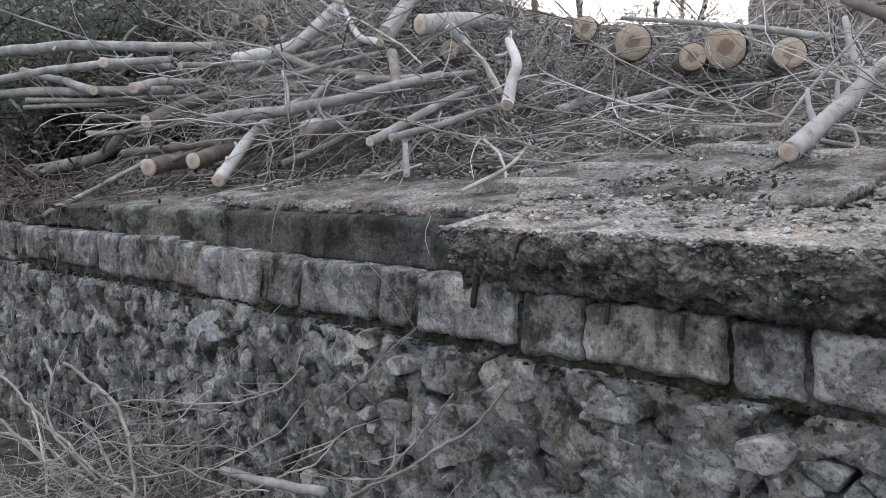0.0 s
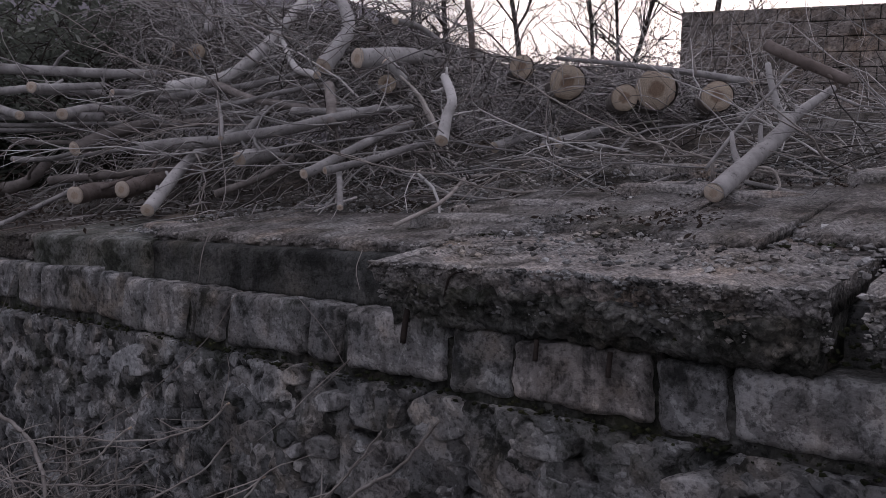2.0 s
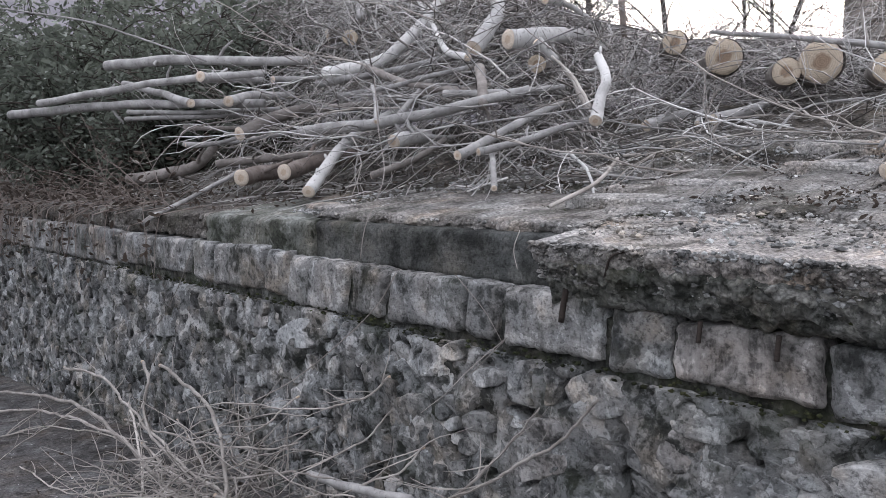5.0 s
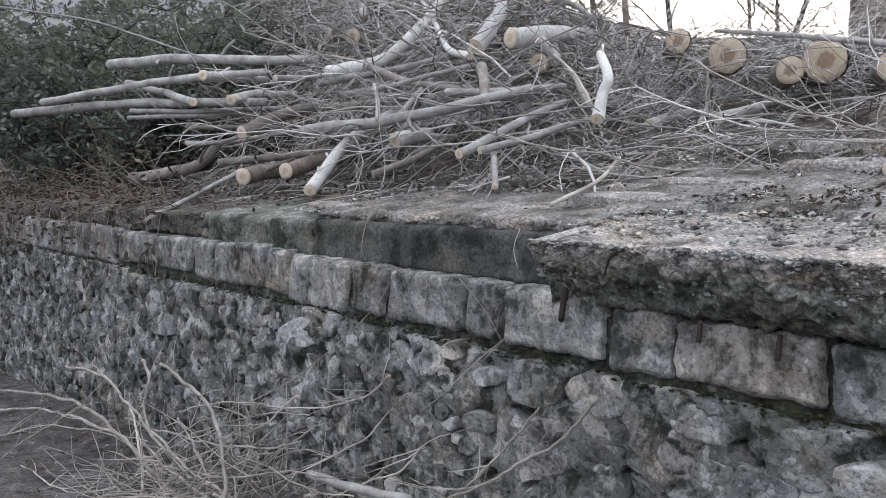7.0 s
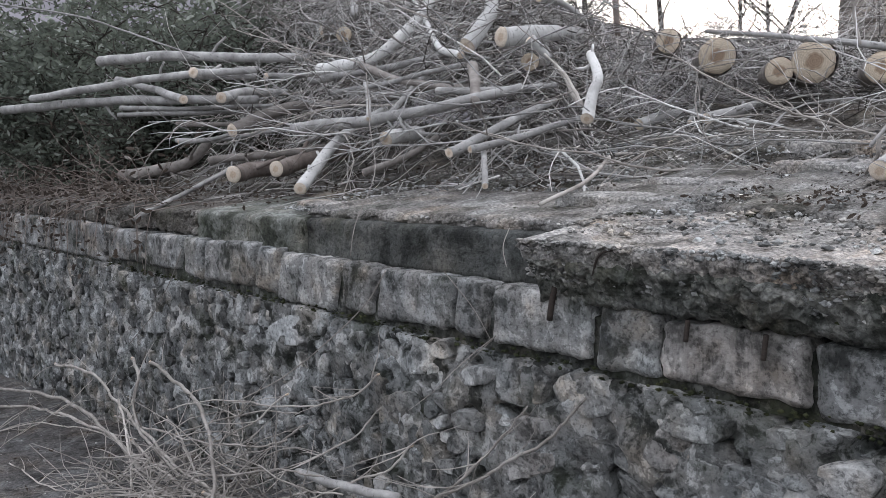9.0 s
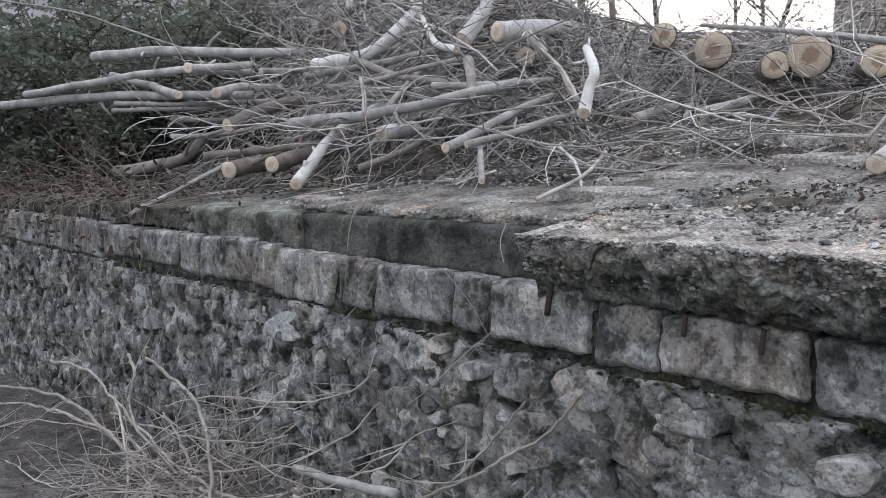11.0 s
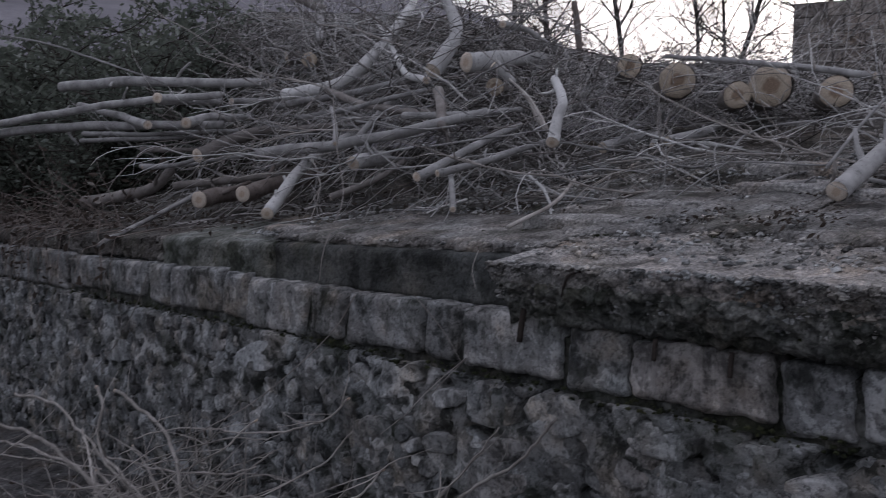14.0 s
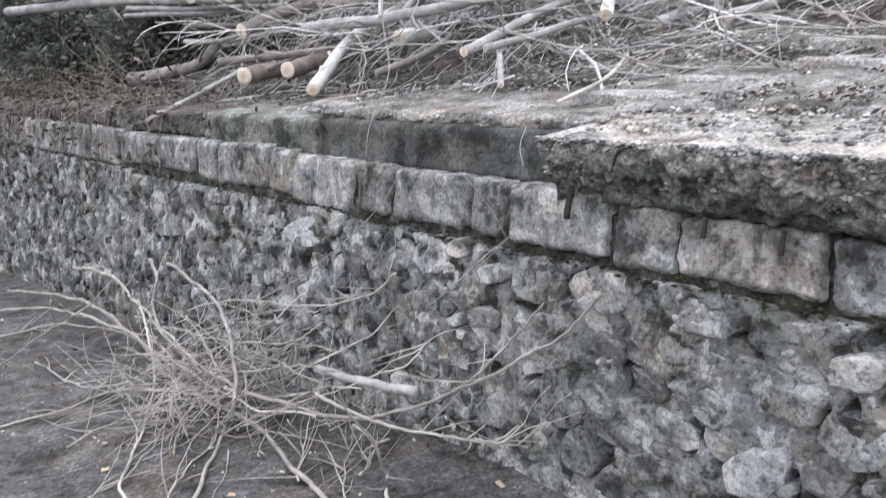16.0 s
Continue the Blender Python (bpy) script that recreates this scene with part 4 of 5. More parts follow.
for _ in range(1500):
    y = rnd.uniform(4.75, 5.8)
    x = -y * rnd.uniform(0.95, 1.75)
    a = rnd.uniform(0, 2 * math.pi)
    add_twig(rnd, verts, faces, Vector((x, y, crest(x, y) - 0.75 * rnd.random() ** 1.5)), Vector((math.cos(a), 0.6 * math.sin(a), rnd.gauss(0.1, 0.5))), rnd.uniform(0.35, 1.0), rnd.choice((0.003, 0.004, 0.004, 0.006)), 0.34, terrace, lambda u, v: crest(u, v) + 0.05)
for _ in range(420):
    y = rnd.uniform(4.4, 6.6)
    x = -y * rnd.uniform(0.45, 1.7)
    a = rnd.uniform(0, 2 * math.pi)
    t = rnd.uniform(0.5, 2.2)
    add_twig(rnd, verts, faces, Vector((x, y, crest(x, y) - 0.2)), Vector((math.cos(a) * t, math.sin(a) * t * 0.6, 1)), rnd.uniform(0.4, 1.2), rnd.choice((0.002, 0.003, 0.003, 0.005)), 0.24)
for _ in range(330):
    y = rnd.uniform(5.2, 7.4)
    x = -y * rnd.uniform(0.36, 0.95)
    a = rnd.gauss(0.3, 0.8)
    add_twig(rnd, verts, faces, Vector((x, y, terrace(x, y) + rnd.uniform(0.0, 0.35))), Vector((math.cos(a), 0.4 * math.sin(a), rnd.uniform(0.3, 1.3))), rnd.uniform(0.6, 1.5), rnd.choice((0.002, 0.003, 0.003, 0.005)), 0.24)
for _ in range(280):
    y = rnd.uniform(6.4, 9.0)
    x = -y * rnd.uniform(0.42, 0.92)
    a = rnd.gauss(0.2, 0.6) + (math.pi if rnd.random() < 0.5 else 0)
    add_twig(rnd, verts, faces, Vector((x, y, terrace(x, y) + rnd.uniform(0.1, 0.7))), Vector((math.cos(a), 0.4 * math.sin(a), rnd.uniform(0.25, 0.9))), rnd.uniform(0.9, 2.0), rnd.choice((0.003, 0.003, 0.004, 0.006)), 0.2)
tagged(new("brush_tops", mesh_of("brush_tops", verts, faces, TWIG)), "pale arching twig tops at the back of the brush heap", "brushwood", kind="stuff")

verts, faces = [], []
for _ in range(230):
    x, y = rnd.gauss(-3.85, 0.36), rnd.uniform(1.3, 1.95)
    a = rnd.uniform(0, 2 * math.pi)
    p = Vector((x, y, road_height(x) + rnd.uniform(0.01, 0.42) * max(0.1, 1 - abs(x + 3.75) / 1.2)))
    line = twig_line(rnd, p, Vector((math.cos(a), math.sin(a) * 0.6, rnd.gauss(0.1, 0.4))), rnd.uniform(0.25, 0.7), 0.18, lambda u, v: road_height(u))
    for q in line:
        q.y = min(q.y, FACE - 0.04)
    r = rnd.choice((0.002, 0.003, 0.004, 0.005))
    tube(verts, faces, line, [r * (1 - 0.13 * s) for s in range(6)], 4)
tagged(new("road_brush", mesh_of("road_brush", verts, faces, BARK["pale"])), "tangle of pale dry twigs at the wall's foot", "brushwood", kind="stuff")


# single boughs that lie over the heap
for i in range(230):
    rnd = random.Random(400 + i)
    y = 3.12 + 1.5 * rnd.random()
    x = rnd.uniform(-6.6, -0.86 * y)
    if i > 160:
        y, x = rnd.uniform(3.3, 4.8), rnd.uniform(-3.0, 0.4)
    a = rnd.gauss(0.2, 0.6) + (math.pi if rnd.random() < 0.6 else 0)
    verts, faces = [], []
    line = twig_line(rnd, Vector((0, 0, 0)), Vector((math.cos(a), math.sin(a), rnd.gauss(0.05, 0.2))), rnd.uniform(0.6, 1.7), 0.2, None, 8)
    r = rnd.uniform(0.004, 0.009)
    tube(verts, faces, line, [r * (1 - 0.09 * s) for s in range(9)], 6, 0.1, cap0=True)
    for _ in range(4):
        j = rnd.randint(2, 7)
        way = ((line[j + 1] - line[j]).normalized() + Vector((rnd.uniform(-1, 1), rnd.uniform(-1, 1), rnd.uniform(-0.4, 1))) * 0.6).normalized()
        tube(verts, faces, twig_line(rnd, line[j], way, rnd.uniform(0.15, 0.5), 0.2, None, 4), [r * 0.5 * (1 - 0.15 * s) for s in range(5)], 4)
    ob = new("branch", mesh_of("branch", verts, faces, BARK[rnd.choice(("grey", "white", "pale", "brown", "grey"))]))
    ob.location = (x, y, heap(x, y) + rnd.uniform(-0.12, 0.05) if i <= 160 else terrace(x, y) + 0.03)
    tagged(ob, "forked dry branch lying across the brush heap", "branch", "branches on the heap")


# ---- loose stones and litter ----
def fragment(x, y, w, d, seed, turn):
    """A flat broken piece of the concrete cover."""
    rnd = random.Random(seed)
    n = 13
    ring = []
    for k in range(n):
        a = 2 * math.pi * k / n
        q = rnd.uniform(0.75, 1.1)
        ring.append((math.cos(a) * w * q, math.sin(a) * d * q))
    verts = [(a, b, -0.05) for a, b in ring] + [(a * 0.98, b * 0.98, 0.012 + rnd.uniform(-.005, .005)) for a, b in ring] + [(a * 0.85, b * 0.85, 0.022 + rnd.uniform(-.006, .006)) for a, b in ring] + [(0, 0, 0.024)]
    faces = []
    for r in range(2):
        for k in range(n):
            faces.append((r * n + k, r * n + (k + 1) % n, (r + 1) * n + (k + 1) % n, (r + 1) * n + k))
    for k in range(n):
        faces.append((2 * n + k, 2 * n + (k + 1) % n, 3 * n))
    ob = new("concrete_fragment", mesh_of("concrete_fragment", verts, faces, CRUST))
    ob.matrix_basis = pose(x, y, terrace(x, y) + (0.044 if y > 2.7 and x > -2.28 else 0.012), 7, 0, turn)
    tagged(ob, "flat cracked piece of old concrete bedded in soil", "rubble", "broken concrete pieces")


def chip(x, y, w, turn):
    """A split chip of fresh wood."""
    v = [(-w, -w * 0.4, 0), (w * 0.8, -w * 0.5, 0), (w, w * 0.3, 0), (-w * 0.7, w * 0.5, 0), (-w * 0.9, -w * 0.3, w * 0.3), (w * 0.7, -w * 0.3, w * 0.22), (w * 0.85, w * 0.2, w * 0.3), (-w * 0.6, w * 0.35, w * 0.4)]
    ob = new("wood_chip", mesh_of("wood_chip", v, [(0, 3, 2, 1), (4, 5, 6, 7), (0, 1, 5, 4), (1, 2, 6, 5), (2, 3, 7, 6), (3, 0, 4, 7)], SAWN, False))
    ob.matrix_basis = pose(x, y, road_height(x) + 0.006, 0, 8, turn)
    tagged(ob, "pale split wood chip lying on the dirt road", "wood chip", "chips on the road")


for x, y, w, turn in ((-2.42, 1.48, 0.016, 20), (-2.85, 1.27, 0.018, 70), (-3.5, 1.0, 0.02, 100), (-2.16, 2.05, 0.022, 0), (-2.9, 1.52, 0.012, 45), (-2.48, 1.62, 0.012, 130), (-3.95, 1.1, 0.012, 10), (-2.2, 1.75, 0.012, 60), (-2.05, 1.4, 0.010, 15)):
    chip(x, y, w, turn)

rnd = random.Random(61)
fragment(-2.15, 2.75, 0.28, 0.10, 1, 20)
fragment(-1.95, 3.15, 0.35, 0.09, 2, 25)
fragment(-1.55, 3.42, 0.30, 0.10, 3, 15)
fragment(-1.10, 3.30, 0.26, 0.09, 4, 30)
fragment(-0.70, 3.55, 0.30, 0.12, 5, 10)
fragment(-2.35, 3.20, 0.25, 0.08, 6, 30)
fragment(-3.95, 2.50, 0.26, 0.08, 7, 5)
fragment(-1.75, 3.75, 0.22, 0.07, 8, 20)
fragment(-1.30, 3.62, 0.2, 0.06, 9, 0)
def pebble(verts, faces, rnd, p, s):
    k = len(verts)
    c = Euler((rnd.uniform(0, 6), rnd.uniform(0, 6), rnd.uniform(0, 6))).to_matrix()
    for v in ((1, 0, 0), (-1, 0, 0), (0, 1, 0), (0, -1, 0), (0, 0, 1), (0, 0, -1), (.7, .7, .2), (-.6, .6, -.4)):
        q = c @ Vector([e * rnd.uniform(0.7, 1.2) for e in v])
        verts.append(p + Vector((q.x * s, q.y * s, q.z * s * 0.6)))
    for f in ((0, 6, 4), (6, 2, 4), (2, 7, 4), (7, 1, 4), (1, 3, 4), (3, 0, 4), (0, 3, 5), (3, 1, 5), (1, 7, 5), (7, 2, 5), (2, 6, 5), (6, 0, 5)):
        faces.append(tuple(k + i for i in f))


verts, faces = [], []
for _ in range(11000):
    x = rnd.uniform(-4.2, 1.6)
    y = 2.2 + 1.9 * rnd.random() ** 1.1
    if x < -2 and y < 2.34:
        y += 0.15
    pebble(verts, faces, rnd, Vector((x, y, terrace(x, y) + (0.046 if x > -2.28 and y > 2.72 else 0.026 if x > -2.05 else 0.016))), 0.004 + 0.016 * rnd.random() ** 3)
for _ in range(1000):
    x = rnd.uniform(-5, -1.9)
    pebble(verts, faces, rnd, Vector((x, rnd.uniform(2.20, 2.30), base(x) - 0.215 + 0.012)), 0.004 + 0.012 * rnd.random() ** 3)
tagged(new("gravel", mesh_of("gravel", verts, faces, GRAVEL, False)), "loose grey gravel and chips on the wall top", "gravel", kind="stuff")
verts, faces = [], []
for _ in range(4200):
    x = rnd.uniform(-2.05, 0.9)
    if -0.6 < x < -0.52:
        continue
    seed, y0 = (11, 2.09) if x < -0.55 else (17, 2.11)
    f = rnd.random() ** 1.25
    y = y0 + 0.02 * min(f * 3, 1) + 0.055 * f ** 1.4 + 0.05 * fbm(x * 0.9 + seed, 0, 0, 3.0) + rnd.uniform(-0.022, 0.0)
    pebble(verts, faces, rnd, Vector((x, y, terrace(x, 2.15) + 0.012 - 0.15 * f)), 0.004 + 0.015 * rnd.random() ** 2.5)
tagged(new("concrete_aggregate", mesh_of("concrete_aggregate", verts, faces, GRAVEL, False)), "pebbles standing out of the slabs' crumbling edge", "aggregate", kind="stuff")
# moss along the slab edges, cracks and joints
verts, faces = [], []
for _ in range(2600):
    f = rnd.random()
    x = rnd.uniform(-2.05, 1.6)
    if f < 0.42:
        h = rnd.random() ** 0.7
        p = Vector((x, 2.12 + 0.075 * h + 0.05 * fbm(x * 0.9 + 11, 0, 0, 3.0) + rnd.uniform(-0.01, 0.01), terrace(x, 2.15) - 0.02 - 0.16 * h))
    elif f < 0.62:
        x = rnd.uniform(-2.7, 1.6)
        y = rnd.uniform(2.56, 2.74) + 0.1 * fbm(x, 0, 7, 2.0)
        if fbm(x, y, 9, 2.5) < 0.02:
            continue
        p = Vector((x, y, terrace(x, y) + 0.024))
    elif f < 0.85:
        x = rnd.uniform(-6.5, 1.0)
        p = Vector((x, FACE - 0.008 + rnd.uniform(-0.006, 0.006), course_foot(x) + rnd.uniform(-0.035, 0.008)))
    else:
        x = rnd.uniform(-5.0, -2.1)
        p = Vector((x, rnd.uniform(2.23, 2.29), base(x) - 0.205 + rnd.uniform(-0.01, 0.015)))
    pebble(verts, faces, rnd, p, 0.004 + 0.012 * rnd.random() ** 2)
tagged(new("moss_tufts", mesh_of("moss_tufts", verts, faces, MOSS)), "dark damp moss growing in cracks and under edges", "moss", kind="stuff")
verts, faces = [], []
for _ in range(500):
    x, y = rnd.uniform(-9, 0.5), rnd.uniform(0.6, 2.15)
    pebble(verts, faces, rnd, Vector((x, y, road_height(x) + 0.006)), 0.003 + 0.014 * rnd.random() ** 4)
tagged(new("road_grit", mesh_of("road_grit", verts, faces, GRAVEL, False)), "small stones and grit strewn on the dirt road", "gravel", kind="stuff")


def leaf(verts, faces, rnd, p, s):
    m = Euler((rnd.uniform(0, 6.3), rnd.uniform(0, 6.3), rnd.uniform(0, 6.3))).to_matrix()
    k = len(verts)
    for v in ((0, -1, 0), (0.42, -0.2, 0.12), (0.3, 0.5, 0.1), (0, 1, -0.08), (-0.3, 0.5, 0.1), (-0.42, -0.2, 0.12), (0, 0.1, 0)):
        verts.append(p + m @ Vector(v) * s)
    faces.extend([(k, k + 1, k + 6), (k + 1, k + 2, k + 6), (k + 2, k + 3, k + 6), (k + 3, k + 4, k + 6), (k + 4, k + 5, k + 6), (k + 5, k, k + 6)])


def shrub(x, y, height, spread_, count, seed, size):
    """A broad evergreen shrub: stems that fork upwards, and sprays of leaves round them with gaps."""
    rnd = random.Random(seed)
    z0 = terrace(x, y) - 0.03
    root = tagged(new("evergreen_shrub"), "dark evergreen shrub with leathery pale-backed leaves", "shrub", "shrubs behind the wall")
    root.location = (x, y, z0)
    sv, sf, lv, lf = [], [], [], []
    tips = []
    for _ in range(16):
        a = rnd.uniform(0, 2 * math.pi)
        out = rnd.uniform(0.1, 1.0) * spread_
        h = height * rnd.uniform(0.45, 1.0) * (1 - 0.25 * out / spread_)
        line = twig_line(rnd, Vector((rnd.uniform(-.1, .1), rnd.uniform(-.1, .1), 0)), Vector((math.cos(a) * out, math.sin(a) * out, h)), math.hypot(out, h), 0.13, None, 8)
        tube(sv, sf, line, [0.03 * (1 - 0.11 * s) for s in range(9)], 6)
        for i in range(2, 9):
            for _s in range(3):
                d = Vector((rnd.uniform(-1, 1), rnd.uniform(-1, 1), rnd.uniform(-0.4, 0.8))).normalized()
                l2 = twig_line(rnd, line[i], d, rnd.uniform(0.25, 0.6), 0.2, None, 4)
                tube(sv, sf, l2, [0.008, 0.007, 0.005, 0.004, 0.003], 4)
                tips.append(l2)
    for i in range(count):
        l2 = rnd.choice(tips)
        j = rnd.randint(1, 3)
        p = l2[j].lerp(l2[j + 1], rnd.random()) + Vector((rnd.gauss(0, 1), rnd.gauss(0, 1), rnd.gauss(0, 1))) * 0.06
        if p.z > 0.02:
            leaf(lv, lf, rnd, p, size * rnd.uniform(0.6, 1.25))
    child("trunk", mesh_of("trunk", sv, sf, TREE_BARK), root)
    child("crown", mesh_of("crown", lv, lf, LEAF, False), root)


shrub(-10.2, 3.75, 2.3, 1.0, 5200, 1, 0.045)
shrub(-11.8, 3.2, 2.6, 1.1, 5200, 2, 0.048)
shrub(-9.6, 5.1, 2.6, 1.1, 5200, 3, 0.045)
shrub(-12.5, 5.0, 3.6, 1.4, 6000, 4, 0.05)
shrub(-8.4, 4.6, 1.9, 0.8, 3600, 6, 0.04)
shrub(-14.5, 4.2, 3.6, 1.4, 5200, 7, 0.055)

# dead bramble that hangs over the wall, and dry leaves
verts, faces, lv, lf = [], [], [], []
for _ in range(210):
    x, y = -5.5 - 5.5 * rnd.random() ** 0.8, rnd.uniform(2.2, 2.6)
    p = Vector((x, y, terrace(x, y)))
    line = twig_line(rnd, p, Vector((rnd.uniform(-0.7, 0.9), rnd.uniform(-0.7, 0.1), rnd.uniform(-0.1, 1.2))), rnd.uniform(0.3, 0.8), 0.35, None, 5)
    if rnd.random() < 0.22:
        for s in range(1, 6):
            line[s].y = min(line[s].y, 2.17 - 0.02 * s)
            line[s].x = line[0].x + 0.6 * (line[s].x - line[0].x)
            line[s].z = line[0].z - 0.09 * s * rnd.uniform(0.3, 1.5)
    tube(verts, faces, line, [0.0045 * (1 - 0.13 * s) for s in range(6)], 4)
    for _s in range(rnd.randint(2, 9)):
        leaf(lv, lf, rnd, rnd.choice(line[1:]) + Vector((rnd.gauss(0, .03), rnd.gauss(0, .03), rnd.gauss(0, .03))), rnd.uniform(0.014, 0.038))
bramble = tagged(new("bramble", mesh_of("bramble", verts, faces, BARK["red"])), "dry brown bramble stems hanging over the wall top", "bramble", kind="stuff")
child("dry_leaves", mesh_of("dry_leaves", lv, lf, DRY_LEAF, False), bramble)
lv, lf = [], []
for _ in range(1500):
    x, y = rnd.uniform(-10, 0.5), 2.3 + 1.3 * rnd.random()
    if x > -4.5 and y < 2.95:
        continue
    leaf(lv, lf, rnd, Vector((x, y, terrace(x, y) + (0.05 if x > -2.28 else 0.014))), rnd.uniform(0.008, 0.024))
for _ in range(1100):
    x, y = rnd.gauss(-1.2, 0.4), rnd.gauss(3.15, 0.22)
    leaf(lv, lf, rnd, Vector((x, y, terrace(x, y) + 0.05)), rnd.uniform(0.006, 0.018))
for _ in range(90):
    x, y = rnd.uniform(-8, -1.2), rnd.uniform(0.8, 2.1)
    leaf(lv, lf, rnd, Vector((x, y, road_height(x) + 0.015)), rnd.uniform(0.010, 0.025))
tagged(new("leaf_litter", mesh_of("leaf_litter", lv, lf, DRY_LEAF, False)), "brown fallen leaves and wood chips on the soil", "leaf litter", kind="stuff")


# ---- bare trees behind ----
def bare_tree(x, y, height, r, seed, lean=0.0, low=0.12, wide=0.8):
    rnd = random.Random(seed)
    z0 = terrace(x, y) - 0.05
    root = tagged(new("bare_tree"), "slender leafless tree standing against the evening sky", "tree", "bare trees behind the yard")
    root.location = (x, y, z0)
    tv, tf, bv, bf = [], [], [], []
    trunk = twig_line(rnd, Vector((0, 0, 0)), Vector((lean, lean * 0.3, 1)), height, 0.05, None, 12)
    tube(tv, tf, trunk, [r * (1 - 0.07 * i) for i in range(13)], 9, 0.08)

    def fork(p, way, ln, rr, depth):
        line = twig_line(rnd, p, way, ln, 0.16, None, 5)
        tube(bv, bf, line, [rr * (1 - 0.12 * s) for s in range(6)], 5 if depth == 0 else 3)
        if depth < 3:
            for _ in range(rnd.randint(3, 5)):
                i = rnd.randint(1, 5)
                d = (line[i] - line[i - 1]).normalized()
                w2 = (d + Vector((rnd.uniform(-1, 1), rnd.uniform(-1, 1), rnd.uniform(-0.3, 0.9))) * 0.75).normalized()
                fork(line[i], w2, ln * rnd.uniform(0.4, 0.65), rr * 0.5, depth + 1)

    for i in range(12):
        if i / 12 < low:
            continue
        for _ in range(3):
            a = rnd.uniform(0, 2 * math.pi)
            fork(trunk[i].lerp(trunk[i + 1], rnd.random()), Vector((math.cos(a) * wide, math.sin(a) * wide, rnd.uniform(0.5, 1.0))), height * rnd.uniform(0.15, 0.28), r * 0.38 * (1 - 0.05 * i), 0)
    child("trunk", mesh_of("trunk", tv, tf, TREE_BARK), root)
    child("crown", mesh_of("crown", bv, bf, TREE_BARK), root)


shrub(-8.9, 3.35, 1.25, 0.8, 4200, 21, 0.035)
shrub(-9.9, 2.95, 1.7, 0.8, 4600, 22, 0.04)
shrub(-11.2, 3.0, 3.0, 0.9, 6800, 23, 0.05)
shrub(-13.4, 3.7, 4.0, 1.2, 7000, 24, 0.05)
shrub(-8.6, 3.8, 1.8, 0.7, 4200, 25, 0.04)
bare_tree(-9.4, 10.2, 5.5, 0.055, 11, 0.02)
bare_tree(-9.6, 11.4, 6.0, 0.065, 12, -0.02)
bare_tree(-8.6, 12.1, 6.5, 0.06, 13)
bare_tree(-8.2, 13.5, 6.0, 0.05, 14, 0.04)
bare_tree(-8.0, 14.2, 6.5, 0.06, 15, 0.10, 0.15)
bare_tree(-8.7, 15.6, 7.0, 0.05, 16, 0.03, 0.15)
bare_tree(-8.3, 18.4, 7.2, 0.10, 17, 0.06, 0.25, 1.5)

# ---- block-built shed wall in the yard ----
shed = tagged(new("block_wall"), "weathered grey-brown concrete block wall of a shed", "wall")
shed.matrix_basis = pose(-5.23, 10.96, 1.6, 0, 0, 19.8)
L, H, TH = 9.6, 2.14, 0.20


def box(x0, x1, y0, y1, z0, z1):
    return ([(x, y, z) for z in (z0, z1) for y in (y0, y1) for x in (x0, x1)], [(0, 2, 3, 1), (4, 5, 7, 6), (0, 1, 5, 4), (2, 6, 7, 3), (0, 4, 6, 2), (1, 3, 7, 5)])


child("mortar_core", mesh_of("mortar_core", *box(0.02, L - 0.02, 0.025, TH - 0.02, 0, H - 0.02), DAMP, False), shed)
child("side_wall", mesh_of("side_wall", *box(0.015, TH, TH, 4.5, 0, H - 0.02), CINDER, False), shed)


def block_mesh(w, h):
    b = 0.008
    v = [(0, TH, 0), (w, TH, 0), (w, TH, h), (0, TH, h), (0, b, 0), (w, b, 0), (w, b, h), (0, b, h), (b, 0, b), (w - b, 0, b), (w - b, 0, h - b), (b, 0, h - b)]
    f = [(0, 1, 5, 4), (1, 2, 6, 5), (2, 3, 7, 6), (3, 0, 4, 7), (4, 5, 9, 8), (5, 6, 10, 9), (6, 7, 11, 10), (7, 4, 8, 11), (8, 9, 10, 11), (0, 3, 2, 1)]
    return mesh_of("block", v, f, CINDER, False)


full, half = block_mesh(0.388, 0.184), block_mesh(0.188, 0.184)
rnd = random.Random(9)
rows = 11
for j in range(rows):
    x = 0.0
    odd = j % 2
    first = True
    while x < L - 0.2:
        use_half = first and odd
        child("block", half if use_half else full, shed, pose(x, rnd.uniform(-0.006, 0.006), j * H / rows, 0, 0, rnd.uniform(-0.4, 0.4)))
        x += 0.2 if use_half else 0.4
        first = False

